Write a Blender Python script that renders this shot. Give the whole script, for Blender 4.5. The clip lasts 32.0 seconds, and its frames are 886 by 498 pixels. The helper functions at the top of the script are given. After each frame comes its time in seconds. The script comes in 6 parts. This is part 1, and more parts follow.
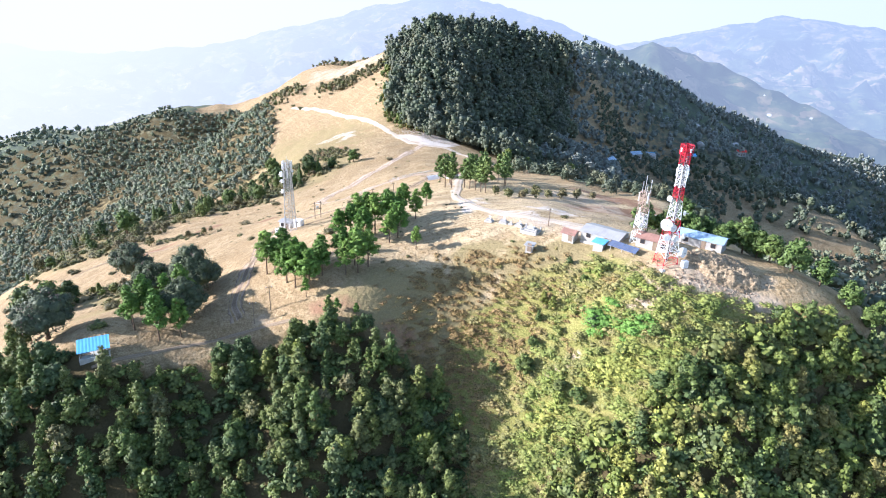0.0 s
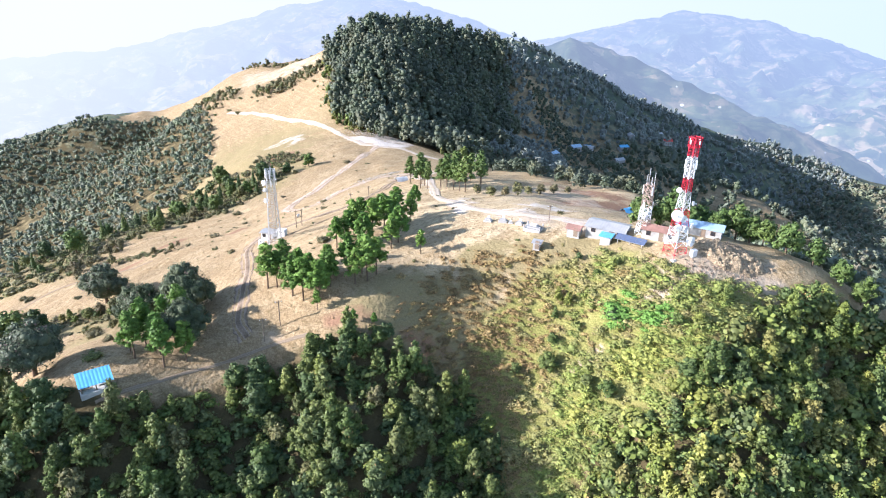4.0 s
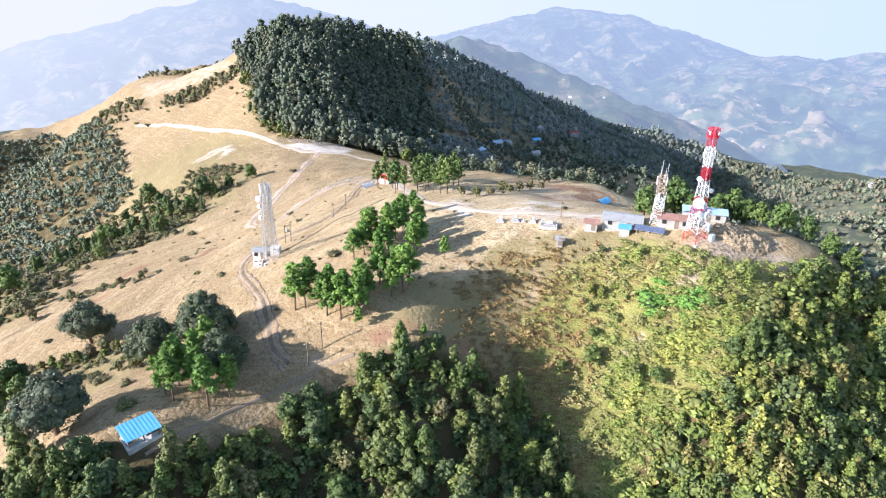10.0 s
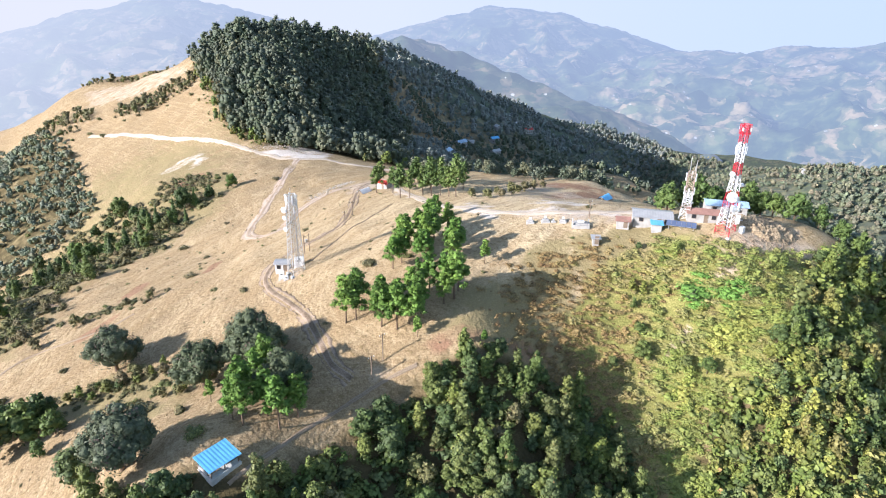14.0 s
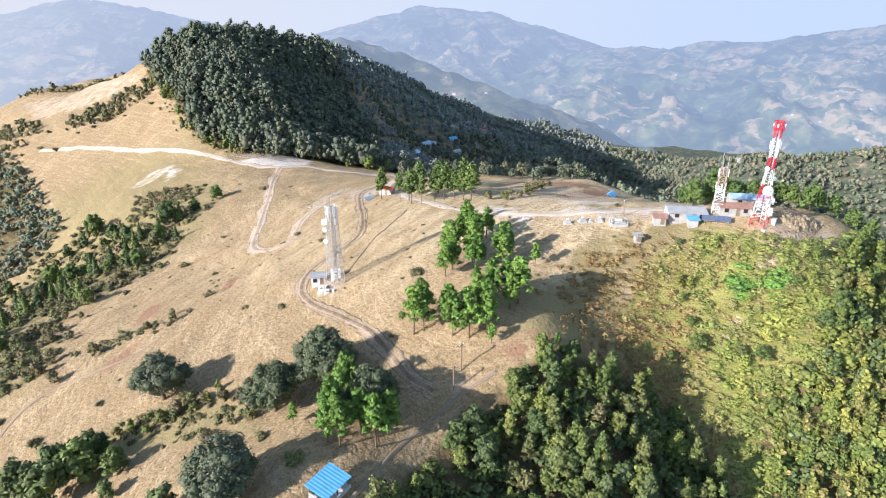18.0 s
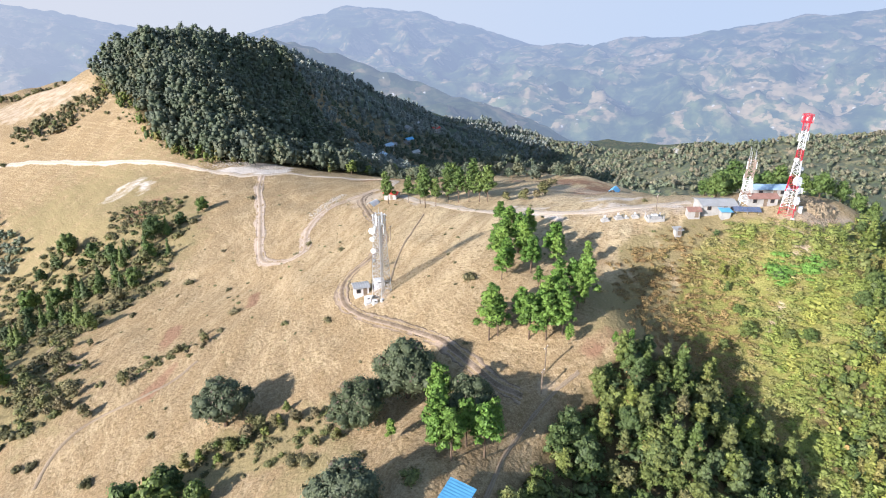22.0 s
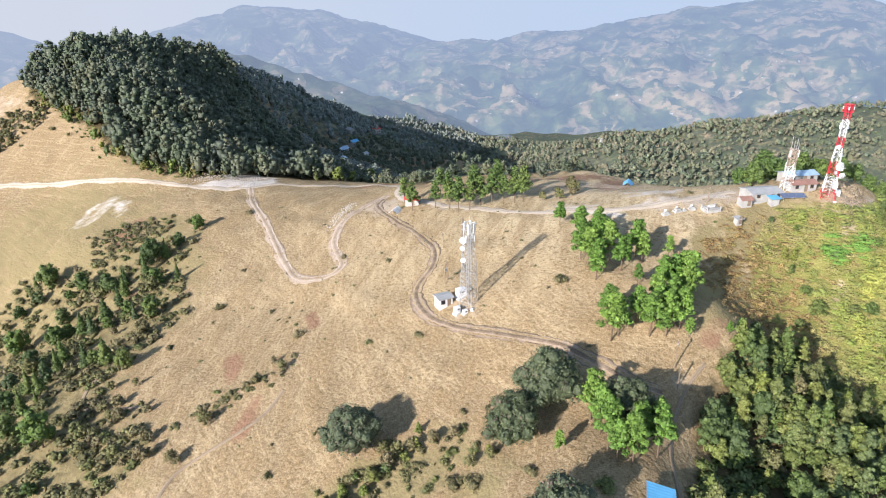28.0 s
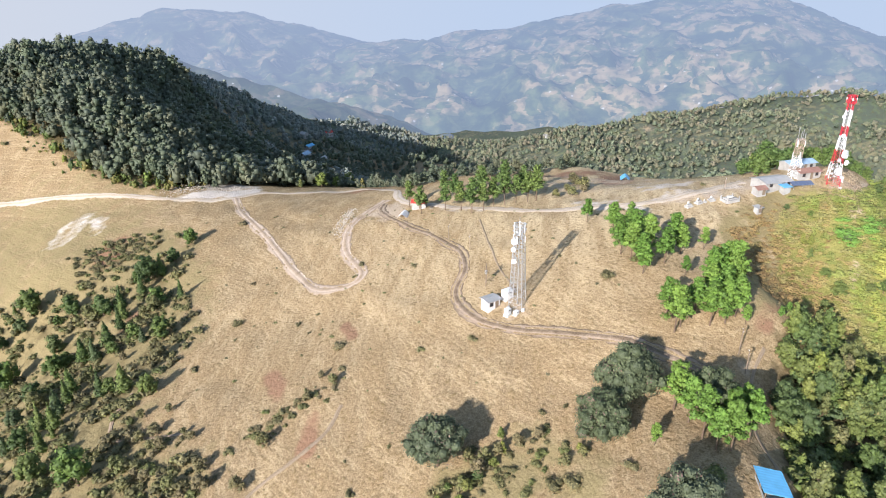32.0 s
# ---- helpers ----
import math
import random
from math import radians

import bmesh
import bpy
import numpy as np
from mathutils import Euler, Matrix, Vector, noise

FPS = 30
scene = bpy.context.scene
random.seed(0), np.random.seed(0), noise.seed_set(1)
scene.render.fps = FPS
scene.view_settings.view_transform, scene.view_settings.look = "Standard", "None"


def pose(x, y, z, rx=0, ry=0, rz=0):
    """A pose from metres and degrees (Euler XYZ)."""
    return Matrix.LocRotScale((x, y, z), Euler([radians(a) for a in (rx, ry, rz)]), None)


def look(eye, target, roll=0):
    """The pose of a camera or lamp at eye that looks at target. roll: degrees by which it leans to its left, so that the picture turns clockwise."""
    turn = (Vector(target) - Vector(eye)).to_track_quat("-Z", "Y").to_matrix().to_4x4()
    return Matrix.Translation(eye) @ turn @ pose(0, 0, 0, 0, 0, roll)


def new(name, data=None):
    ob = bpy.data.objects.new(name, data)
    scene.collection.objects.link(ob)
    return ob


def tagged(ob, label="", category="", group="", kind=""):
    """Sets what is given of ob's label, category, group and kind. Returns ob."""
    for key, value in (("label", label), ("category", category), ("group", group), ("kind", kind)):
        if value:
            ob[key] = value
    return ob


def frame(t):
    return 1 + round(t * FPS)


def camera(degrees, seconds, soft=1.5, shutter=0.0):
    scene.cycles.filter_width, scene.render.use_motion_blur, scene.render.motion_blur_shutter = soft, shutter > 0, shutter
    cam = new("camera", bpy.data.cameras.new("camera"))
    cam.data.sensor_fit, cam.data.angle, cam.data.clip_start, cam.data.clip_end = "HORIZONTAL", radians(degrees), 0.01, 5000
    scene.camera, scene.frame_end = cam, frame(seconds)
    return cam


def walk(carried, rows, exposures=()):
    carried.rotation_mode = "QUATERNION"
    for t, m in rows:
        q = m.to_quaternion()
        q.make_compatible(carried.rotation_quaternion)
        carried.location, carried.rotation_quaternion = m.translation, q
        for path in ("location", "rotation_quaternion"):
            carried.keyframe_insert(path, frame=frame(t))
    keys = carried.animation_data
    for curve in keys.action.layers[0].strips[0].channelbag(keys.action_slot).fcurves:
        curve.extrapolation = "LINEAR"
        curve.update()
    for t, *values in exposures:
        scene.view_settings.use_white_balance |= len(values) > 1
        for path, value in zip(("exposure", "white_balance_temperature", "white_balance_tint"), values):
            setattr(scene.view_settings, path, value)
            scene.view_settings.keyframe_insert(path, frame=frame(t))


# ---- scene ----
cam = camera(70.9, 32.0, 1.12)
# seconds, eye (metres), heading clockwise from +y, pitch, roll (degrees)
PATH = [
    (0, -0.52, 0.48, 100.96, 0.672, -23.375, 2.17),
    (0.5, -2.40, 0.75, 100.78, 1.592, -23.331, 2.13),
    (1, -4.46, 1.08, 100.66, 2.502, -23.305, 2.08),
    (1.5, -6.66, 1.45, 100.58, 3.424, -23.323, 2.03),
    (2, -8.95, 1.86, 100.53, 4.369, -23.342, 1.98),
    (2.5, -11.29, 2.30, 100.50, 5.312, -23.335, 1.93),
    (3, -13.66, 2.77, 100.48, 6.235, -23.313, 1.89),
    (3.5, -16.05, 3.27, 100.46, 7.132, -23.285, 1.84),
    (5.5, -25.46, 5.51, 100.38, 10.581, -23.244, 1.64),
    (6, -27.78, 6.13, 100.35, 11.464, -23.235, 1.59),
    (6.5, -30.08, 6.78, 100.32, 12.322, -23.224, 1.54),
    (7, -32.37, 7.46, 100.29, 13.174, -23.210, 1.50),
    (7.5, -34.65, 8.17, 100.26, 14.041, -23.193, 1.45),
    (8, -36.95, 8.91, 100.24, 14.931, -23.169, 1.40),
    (8.5, -39.25, 9.69, 100.23, 15.818, -23.153, 1.35),
    (9, -41.57, 10.50, 100.22, 16.700, -23.134, 1.30),
    (9.5, -43.92, 11.36, 100.22, 17.562, -23.107, 1.25),
    (10, -46.29, 12.26, 100.24, 18.407, -23.079, 1.20),
    (10.5, -48.70, 13.21, 100.26, 19.207, -23.060, 1.15),
    (11, -51.14, 14.20, 100.29, 19.907, -23.059, 1.10),
    (11.5, -53.62, 15.25, 100.34, 20.563, -23.064, 1.05),
    (12, -56.14, 16.34, 100.40, 21.259, -23.055, 1.00),
    (12.5, -58.71, 17.49, 100.47, 21.980, -23.039, 0.95),
    (13, -61.31, 18.69, 100.55, 22.710, -23.025, 0.90),
    (13.5, -63.95, 19.95, 100.63, 23.460, -23.022, 0.85),
    (14, -66.62, 21.27, 100.72, 24.230, -23.029, 0.80),
    (14.5, -69.33, 22.64, 100.82, 25.007, -23.026, 0.75),
    (16.5, -80.37, 28.71, 101.24, 28.114, -22.940, 0.55),
    (17, -83.15, 30.37, 101.34, 28.882, -22.938, 0.50),
    (17.5, -85.94, 32.09, 101.43, 29.653, -22.955, 0.45),
    (18, -88.71, 33.87, 101.52, 30.409, -22.974, 0.40),
    (18.5, -91.47, 35.70, 101.61, 31.137, -22.987, 0.35),
    (19, -94.22, 37.58, 101.69, 31.861, -22.987, 0.30),
    (19.5, -96.94, 39.52, 101.76, 32.616, -22.968, 0.25),
    (20, -99.63, 41.51, 101.83, 33.435, -22.965, 0.20),
    (20.5, -102.29, 43.54, 101.90, 34.298, -22.984, 0.14),
    (21, -104.92, 45.63, 101.96, 35.155, -23.004, 0.09),
    (21.5, -107.52, 47.76, 102.02, 36.011, -23.009, 0.04),
    (22, -110.08, 49.93, 102.08, 36.875, -23.010, -0.01),
    (22.5, -112.60, 52.15, 102.15, 37.693, -23.023, -0.06),
    (23, -115.10, 54.40, 102.22, 38.450, -23.042, -0.11),
    (23.5, -117.56, 56.69, 102.30, 39.190, -23.061, -0.16),
    (24, -119.99, 59.02, 102.39, 39.937, -23.097, -0.22),
    (24.5, -122.39, 61.38, 102.50, 40.697, -23.127, -0.27),
    (25, -124.78, 63.76, 102.62, 41.474, -23.140, -0.32),
    (25.5, -127.14, 66.18, 102.77, 42.236, -23.147, -0.37),
    (27.5, -136.44, 76.06, 103.53, 44.884, -23.299, -0.58),
    (28, -138.72, 78.58, 103.75, 45.616, -23.303, -0.63),
    (28.5, -140.98, 81.10, 103.98, 46.429, -23.282, -0.69),
    (29, -143.21, 83.63, 104.21, 47.268, -23.266, -0.74),
    (29.5, -145.39, 86.17, 104.42, 48.108, -23.254, -0.79),
    (30, -147.50, 88.70, 104.59, 48.944, -23.250, -0.84),
    (30.5, -149.52, 91.23, 104.71, 49.742, -23.235, -0.90),
    (31, -151.42, 93.76, 104.74, 50.517, -23.236, -0.95),
    (31.5, -153.15, 96.27, 104.66, 51.278, -23.296, -1.00),
    (32, -154.66, 98.77, 104.44, 51.963, -23.384, -1.06),
]
walk(cam, [(t, pose(x, y, z, 90 + pitch, 0, -yaw) @ pose(0, 0, 0, 0, 0, roll)) for t, x, y, z, yaw, pitch, roll in PATH],
     exposures=[(0, 1.33, 5780, 18), (6, 1.28, 5860, 18), (13, 1.10, 6000, 17), (20, 0.92, 6120, 16), (32, 0.77, 6220, 15)])

# ---------------------------------------------------------------- light
SUN_AZ, SUN_EL = -93.0, 22.0
world = bpy.data.worlds.new("world")
scene.world = world
world.use_nodes = True
wn = world.node_tree
sky = wn.nodes.new("ShaderNodeTexSky")
sky.sky_type, sky.sun_disc = "NISHITA", False
sky.sun_elevation, sky.sun_rotation = radians(SUN_EL), radians(SUN_AZ)
sky.altitude, sky.dust_density, sky.air_density = 1800, 1.5, 1.6
wn.links.new(sky.outputs[0], wn.nodes["Background"].inputs[0])
wn.nodes["Background"].inputs[1].default_value = 0.115
sun = new("sun", bpy.data.lights.new("sun", "SUN"))
sun.data.energy, sun.data.angle, sun.data.color = 5.0, radians(0.6), (1.0, 0.95, 0.87)
a, e = radians(SUN_AZ), radians(SUN_EL)
sun.matrix_world = look((0, 0, 500), (-math.sin(a) * math.cos(e), -math.cos(a) * math.cos(e), 500 - math.sin(e)))


# ---------------------------------------------------------------- materials
def material(name, rough=0.8, metal=0.0):
    m = bpy.data.materials.new(name)
    m.use_nodes = True
    b = m.node_tree.nodes["Principled BSDF"]
    b.inputs["Roughness"].default_value, b.inputs["Metallic"].default_value = rough, metal
    b.inputs["Specular IOR Level"].default_value = 0.25
    return m, m.node_tree, b


def noise_node(nt, scale, detail=4.0, where=None):
    n = nt.nodes.new("ShaderNodeTexNoise")
    n.inputs["Scale"].default_value, n.inputs["Detail"].default_value = scale, detail
    if where is None:
        where = nt.nodes.new("ShaderNodeNewGeometry").outputs["Position"]
    nt.links.new(where, n.inputs["Vector"])
    return n.outputs[0]


def stretched(nt, sx, sy, sz, turn=0.0):
    g = nt.nodes.new("ShaderNodeNewGeometry")
    r, m = nt.nodes.new("ShaderNodeMapping"), nt.nodes.new("ShaderNodeMapping")
    r.inputs["Rotation"].default_value = (0, 0, turn)
    m.inputs["Scale"].default_value = (sx, sy, sz)
    nt.links.new(g.outputs["Position"], r.inputs["Vector"])
    nt.links.new(r.outputs[0], m.inputs["Vector"])
    return m.outputs[0]


def ramp(nt, value, stops):
    r = nt.nodes.new("ShaderNodeValToRGB")
    el = r.color_ramp.elements
    while len(el) < len(stops):
        el.new(0.5)
    for k, (p, c) in enumerate(stops):
        el[k].position, el[k].color = p, (*c, 1)
    nt.links.new(value, r.inputs[0])
    return r.outputs[0]


def mix(nt, f, a, b, mode="MIX"):
    n = nt.nodes.new("ShaderNodeMix")
    n.data_type, n.blend_type = "RGBA", mode
    for sock, v in ((n.inputs[0], f), (n.inputs[6], a), (n.inputs[7], b)):
        if isinstance(v, (int, float)):
            sock.default_value = v
        elif isinstance(v, tuple):
            sock.default_value = (*v, 1)
        else:
            nt.links.new(v, sock)
    return n.outputs[2]


def calc(nt, op, a, b=0.0, c=0.0):
    n = nt.nodes.new("ShaderNodeMath")
    n.operation = op
    for sock, v in zip(n.inputs, (a, b, c)):
        if isinstance(v, (int, float)):
            sock.default_value = v
        else:
            nt.links.new(v, sock)
    return n.outputs[0]


def bump(nt, b, value, strength, distance):
    n = nt.nodes.new("ShaderNodeBump")
    n.inputs["Strength"].default_value, n.inputs["Distance"].default_value = strength, distance
    nt.links.new(value, n.inputs["Height"])
    nt.links.new(n.outputs[0], b.inputs["Normal"])


def attr(nt, name):
    n = nt.nodes.new("ShaderNodeAttribute")
    n.attribute_name = name
    return n.outputs["Fac"]


def plain(name, color, rough=0.7, metal=0.0, vary=0.25, scale=1.5, grain=12.0):
    """Paint, metal or masonry: the colour with stains at two sizes and a fine relief."""
    m, nt, b = material(name, rough, metal)
    dark = tuple(v * (1 - vary) for v in color)
    stain = ramp(nt, noise_node(nt, scale), [(0.3, dark), (0.6, color)])
    fine = noise_node(nt, grain, 2.0)
    nt.links.new(mix(nt, 0.18, stain, ramp(nt, fine, [(0.35, tuple(v * 0.6 for v in color)), (0.65, color)])), b.inputs["Base Color"])
    bump(nt, b, fine, 0.3, 0.02)
    return m


def foliage(name, tones, dry=None, dry_share=0.0, rough=0.55, soft=0.0, by_place=False):
    """Leaves: a tone for each tree, lighter and darker sprays in it, and some dry ones."""
    m, nt, b = material(name, rough)
    info = nt.nodes.new("ShaderNodeObjectInfo").outputs["Random"]
    tree = attr(nt, "tree") if by_place else calc(nt, "FRACT", calc(nt, "ADD", info, attr(nt, "tree")))
    n = len(tones) - 1
    col = ramp(nt, tree, [(0.06 + 0.88 * k / max(n, 1), c) for k, c in enumerate(tones)])
    if dry:
        col = mix(nt, calc(nt, "GREATER_THAN", attr(nt, "dry"), 1 - dry_share), col, dry)
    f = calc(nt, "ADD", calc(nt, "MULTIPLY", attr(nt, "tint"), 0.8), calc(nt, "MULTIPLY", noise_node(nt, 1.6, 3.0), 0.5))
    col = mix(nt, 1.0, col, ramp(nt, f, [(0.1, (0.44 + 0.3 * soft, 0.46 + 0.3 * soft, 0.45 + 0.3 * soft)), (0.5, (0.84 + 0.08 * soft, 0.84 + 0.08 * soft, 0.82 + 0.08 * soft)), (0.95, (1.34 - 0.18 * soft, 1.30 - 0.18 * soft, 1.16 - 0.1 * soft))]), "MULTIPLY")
    nt.links.new(col, b.inputs["Base Color"])
    b.inputs["Specular IOR Level"].default_value = 0.2
    return m


def make_ground():
    m, nt, b = material("hill_ground", 0.95)
    b.inputs["Specular IOR Level"].default_value = 0.1
    big, mid, fine = noise_node(nt, 0.028, 5.0), noise_node(nt, 0.22, 6.0), noise_node(nt, 3.2, 5.0)
    streak = noise_node(nt, 1.0, 7.0, stretched(nt, 0.035, 0.26, 0.12, -0.45))
    groove = noise_node(nt, 1.0, 5.0, stretched(nt, 0.09, 0.9, 0.3, -0.5))
    warp = nt.nodes.new("ShaderNodeVectorMath")
    warp.operation = "MULTIPLY_ADD"
    wob = nt.nodes.new("ShaderNodeTexNoise")
    wob.inputs["Scale"].default_value, wob.inputs["Detail"].default_value = 0.06, 3.0
    nt.links.new(stretched(nt, 1, 1, 1), wob.inputs["Vector"])
    nt.links.new(wob.outputs["Color"], warp.inputs[0])
    warp.inputs[1].default_value = (0.5, 0.5, 2.2)
    nt.links.new(stretched(nt, 0.05, 0.05, 1.15), warp.inputs[2])
    ledge = noise_node(nt, 1.0, 6.0, warp.outputs[0])
    straw = ramp(nt, mid, [(0.28, (0.32, 0.23, 0.128)), (0.5, (0.405, 0.302, 0.172)), (0.72, (0.475, 0.36, 0.21))])
    straw = mix(nt, ramp(nt, big, [(0.42, (0, 0, 0)), (0.60, (0.85, 0.85, 0.85))]), straw, (0.30, 0.20, 0.105))
    # browner grass, with some tree shade painted in the same colour
    straw = mix(nt, ramp(nt, attr(nt, "brown"), [(0.1, (0, 0, 0)), (1.0, (0.86, 0.86, 0.86))]), straw, (0.215, 0.155, 0.095))
    # paler straw; on the bench it makes up for sun that only grazes
    straw = mix(nt, ramp(nt, attr(nt, "lightened"), [(0.05, (0, 0, 0)), (1.0, (0.75, 0.75, 0.75))]), straw, (0.67, 0.54, 0.35))
    straw = mix(nt, ramp(nt, streak, [(0.48, (0, 0, 0)), (0.60, (0.62, 0.62, 0.62))]), straw, (0.25, 0.168, 0.088))
    straw = mix(nt, ramp(nt, streak, [(0.30, (0.4, 0.4, 0.4)), (0.46, (0, 0, 0))]), straw, (0.558, 0.430, 0.256))
    straw = mix(nt, ramp(nt, groove, [(0.55, (0, 0, 0)), (0.7, (0.28, 0.28, 0.28))]), straw, (0.219, 0.145, 0.076))
    straw = mix(nt, ramp(nt, ledge, [(0.53, (0, 0, 0)), (0.57, (0.42, 0.42, 0.42)), (0.62, (0, 0, 0))]), straw, (0.215, 0.14, 0.07))
    straw = mix(nt, ramp(nt, ledge, [(0.40, (0, 0, 0)), (0.44, (0.4, 0.4, 0.4)), (0.48, (0, 0, 0))]), straw, (0.58, 0.45, 0.275))
    straw = mix(nt, 0.36, straw, ramp(nt, fine, [(0.32, (0.17, 0.115, 0.055)), (0.5, (0.393, 0.286, 0.152)), (0.7, (0.603, 0.466, 0.276))]))
    tuft = noise_node(nt, 1.1, 8.0)
    straw = mix(nt, ramp(nt, tuft, [(0.56, (0, 0, 0)), (0.66, (0.8, 0.8, 0.8))]), straw, (0.205, 0.145, 0.07))
    straw = mix(nt, ramp(nt, tuft, [(0.3, (0.35, 0.35, 0.35)), (0.42, (0, 0, 0))]), straw, (0.566, 0.439, 0.264))
    # grazed, reddened and bare places, forest floor, green scrub and the valley's patchwork, by area
    red = mix(nt, fine, (0.20, 0.112, 0.066), (0.35, 0.21, 0.13))
    bare = mix(nt, calc(nt, "MULTIPLY_ADD", fine, 0.6, calc(nt, "MULTIPLY", mid, 0.4)), (0.33, 0.245, 0.16), (0.58, 0.47, 0.355))
    pale = mix(nt, mid, (0.48, 0.41, 0.34), (0.68, 0.62, 0.56))
    # leaf litter taken near black, with shade between the trees in the colour too
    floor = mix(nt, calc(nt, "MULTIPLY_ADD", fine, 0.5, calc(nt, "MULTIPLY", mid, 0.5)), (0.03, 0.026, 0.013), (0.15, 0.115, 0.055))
    scrub = ramp(nt, calc(nt, "MULTIPLY_ADD", fine, 0.6, calc(nt, "MULTIPLY", mid, 0.4)), [(0.35, (0.10, 0.11, 0.03)), (0.5, (0.22, 0.21, 0.065)), (0.68, (0.37, 0.32, 0.12))])
    olive = mix(nt, fine, (0.17, 0.135, 0.06), (0.36, 0.285, 0.15))
    vale = noise_node(nt, 0.014, 6.0)
    vale = ramp(nt, vale, [(0.38, (0.11, 0.135, 0.08)), (0.48, (0.14, 0.16, 0.09)), (0.56, (0.22, 0.20, 0.12)), (0.62, (0.14, 0.155, 0.09)), (0.7, (0.32, 0.255, 0.17))])
    # tree-sized dark blotches painted as the lit and shaded texture of a canopy
    vale = mix(nt, ramp(nt, noise_node(nt, 0.13, 4.0), [(0.46, (0.85, 0.85, 0.85)), (0.6, (0, 0, 0))]), vale, (0.085, 0.10, 0.078))
    col = straw
    ragged = calc(nt, "MULTIPLY", calc(nt, "SUBTRACT", mid, 0.5), 1.1)
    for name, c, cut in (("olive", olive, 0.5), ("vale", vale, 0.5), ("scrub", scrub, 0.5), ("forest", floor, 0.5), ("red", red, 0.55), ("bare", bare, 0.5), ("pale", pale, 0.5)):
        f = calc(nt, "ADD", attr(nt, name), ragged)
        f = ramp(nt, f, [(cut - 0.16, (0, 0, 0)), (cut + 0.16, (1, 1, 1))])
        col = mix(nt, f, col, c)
    nt.links.new(col, b.inputs["Base Color"])
    h = calc(nt, "ADD", calc(nt, "MULTIPLY", mid, 0.8), calc(nt, "ADD", calc(nt, "MULTIPLY", tuft, 1.0), calc(nt, "ADD", calc(nt, "MULTIPLY", groove, 0.2), calc(nt, "MULTIPLY", ledge, 0.9))))
    bump(nt, b, h, 0.7, 0.5)
    return m


def make_distance(name, haze_west, haze_east, tan, green, dark, reach):
    """Far slopes with fields, scrub and woods. Valley haze is painted in: base colour fades and emission grows with
    distance, whiter towards the sun.
    """
    m, nt, b = material(name, 1.0)
    b.inputs["Specular IOR Level"].default_value = 0.0
    where = stretched(nt, 1, 1, 1.8)
    warp = nt.nodes.new("ShaderNodeTexNoise")
    warp.inputs["Scale"].default_value, warp.inputs["Detail"].default_value = 0.007, 4.0
    nt.links.new(where, warp.inputs["Vector"])
    add = nt.nodes.new("ShaderNodeVectorMath")
    add.operation = "MULTIPLY_ADD"
    nt.links.new(warp.outputs["Color"], add.inputs[0])
    add.inputs[1].default_value = (260, 260, 260)
    nt.links.new(where, add.inputs[2])
    spot = add.outputs[0]
    big, mid, fine = noise_node(nt, 0.0048, 4.0), noise_node(nt, 0.0075, 4.0, spot), noise_node(nt, 0.03, 4.0)
    cell = nt.nodes.new("ShaderNodeTexVoronoi")
    cell.inputs["Scale"].default_value = 0.021
    nt.links.new(spot, cell.inputs["Vector"])
    sepc = nt.nodes.new("ShaderNodeSeparateColor")
    nt.links.new(cell.outputs["Color"], sepc.inputs[0])
    half = tuple(0.6 * g + 0.4 * t for g, t in zip(green, tan))
    col = ramp(nt, mid, [(0.40, dark), (0.60, green)])
    # terraced fields and clearings in clusters, between woods
    farm = calc(nt, "ADD", calc(nt, "MULTIPLY", sepc.outputs[0], 0.30), calc(nt, "ADD", calc(nt, "MULTIPLY", big, 0.9), calc(nt, "MULTIPLY", mid, 0.6)))
    col = mix(nt, ramp(nt, farm, [(0.88, (0, 0, 0)), (0.96, (0.7, 0.7, 0.7))]), col, half)
    col = mix(nt, ramp(nt, farm, [(0.97, (0, 0, 0)), (1.02, (0.85, 0.85, 0.85))]), col, tan)
    strip = noise_node(nt, 1.0, 3.0, stretched(nt, 0.004, 0.004, 0.09))
    col = mix(nt, ramp(nt, strip, [(0.5, (0, 0, 0)), (0.6, (0.2, 0.2, 0.2))]), col, dark)
    col = mix(nt, ramp(nt, fine, [(0.40, (0.6, 0.6, 0.6)), (0.50, (0, 0, 0))]), col, dark)
    speck = nt.nodes.new("ShaderNodeTexVoronoi")
    speck.inputs["Scale"].default_value = 0.028
    nt.links.new(nt.nodes.new("ShaderNodeNewGeometry").outputs["Position"], speck.inputs["Vector"])
    dwelling = calc(nt, "MULTIPLY", calc(nt, "LESS_THAN", speck.outputs["Distance"], 0.13), calc(nt, "GREATER_THAN", farm, 0.96))
    col = mix(nt, calc(nt, "MULTIPLY", dwelling, 0.75), col, (0.75, 0.73, 0.70))
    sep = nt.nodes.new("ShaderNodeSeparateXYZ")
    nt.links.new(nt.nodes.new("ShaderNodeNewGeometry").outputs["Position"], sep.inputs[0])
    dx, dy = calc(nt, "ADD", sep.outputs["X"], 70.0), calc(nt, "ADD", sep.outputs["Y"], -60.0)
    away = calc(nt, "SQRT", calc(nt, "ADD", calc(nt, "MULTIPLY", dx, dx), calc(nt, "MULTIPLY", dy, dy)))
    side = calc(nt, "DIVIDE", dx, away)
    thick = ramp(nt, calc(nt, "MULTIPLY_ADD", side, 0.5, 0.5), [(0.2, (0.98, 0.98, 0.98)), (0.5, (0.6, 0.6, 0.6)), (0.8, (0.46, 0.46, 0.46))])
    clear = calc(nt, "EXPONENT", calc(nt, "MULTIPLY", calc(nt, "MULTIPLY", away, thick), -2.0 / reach))
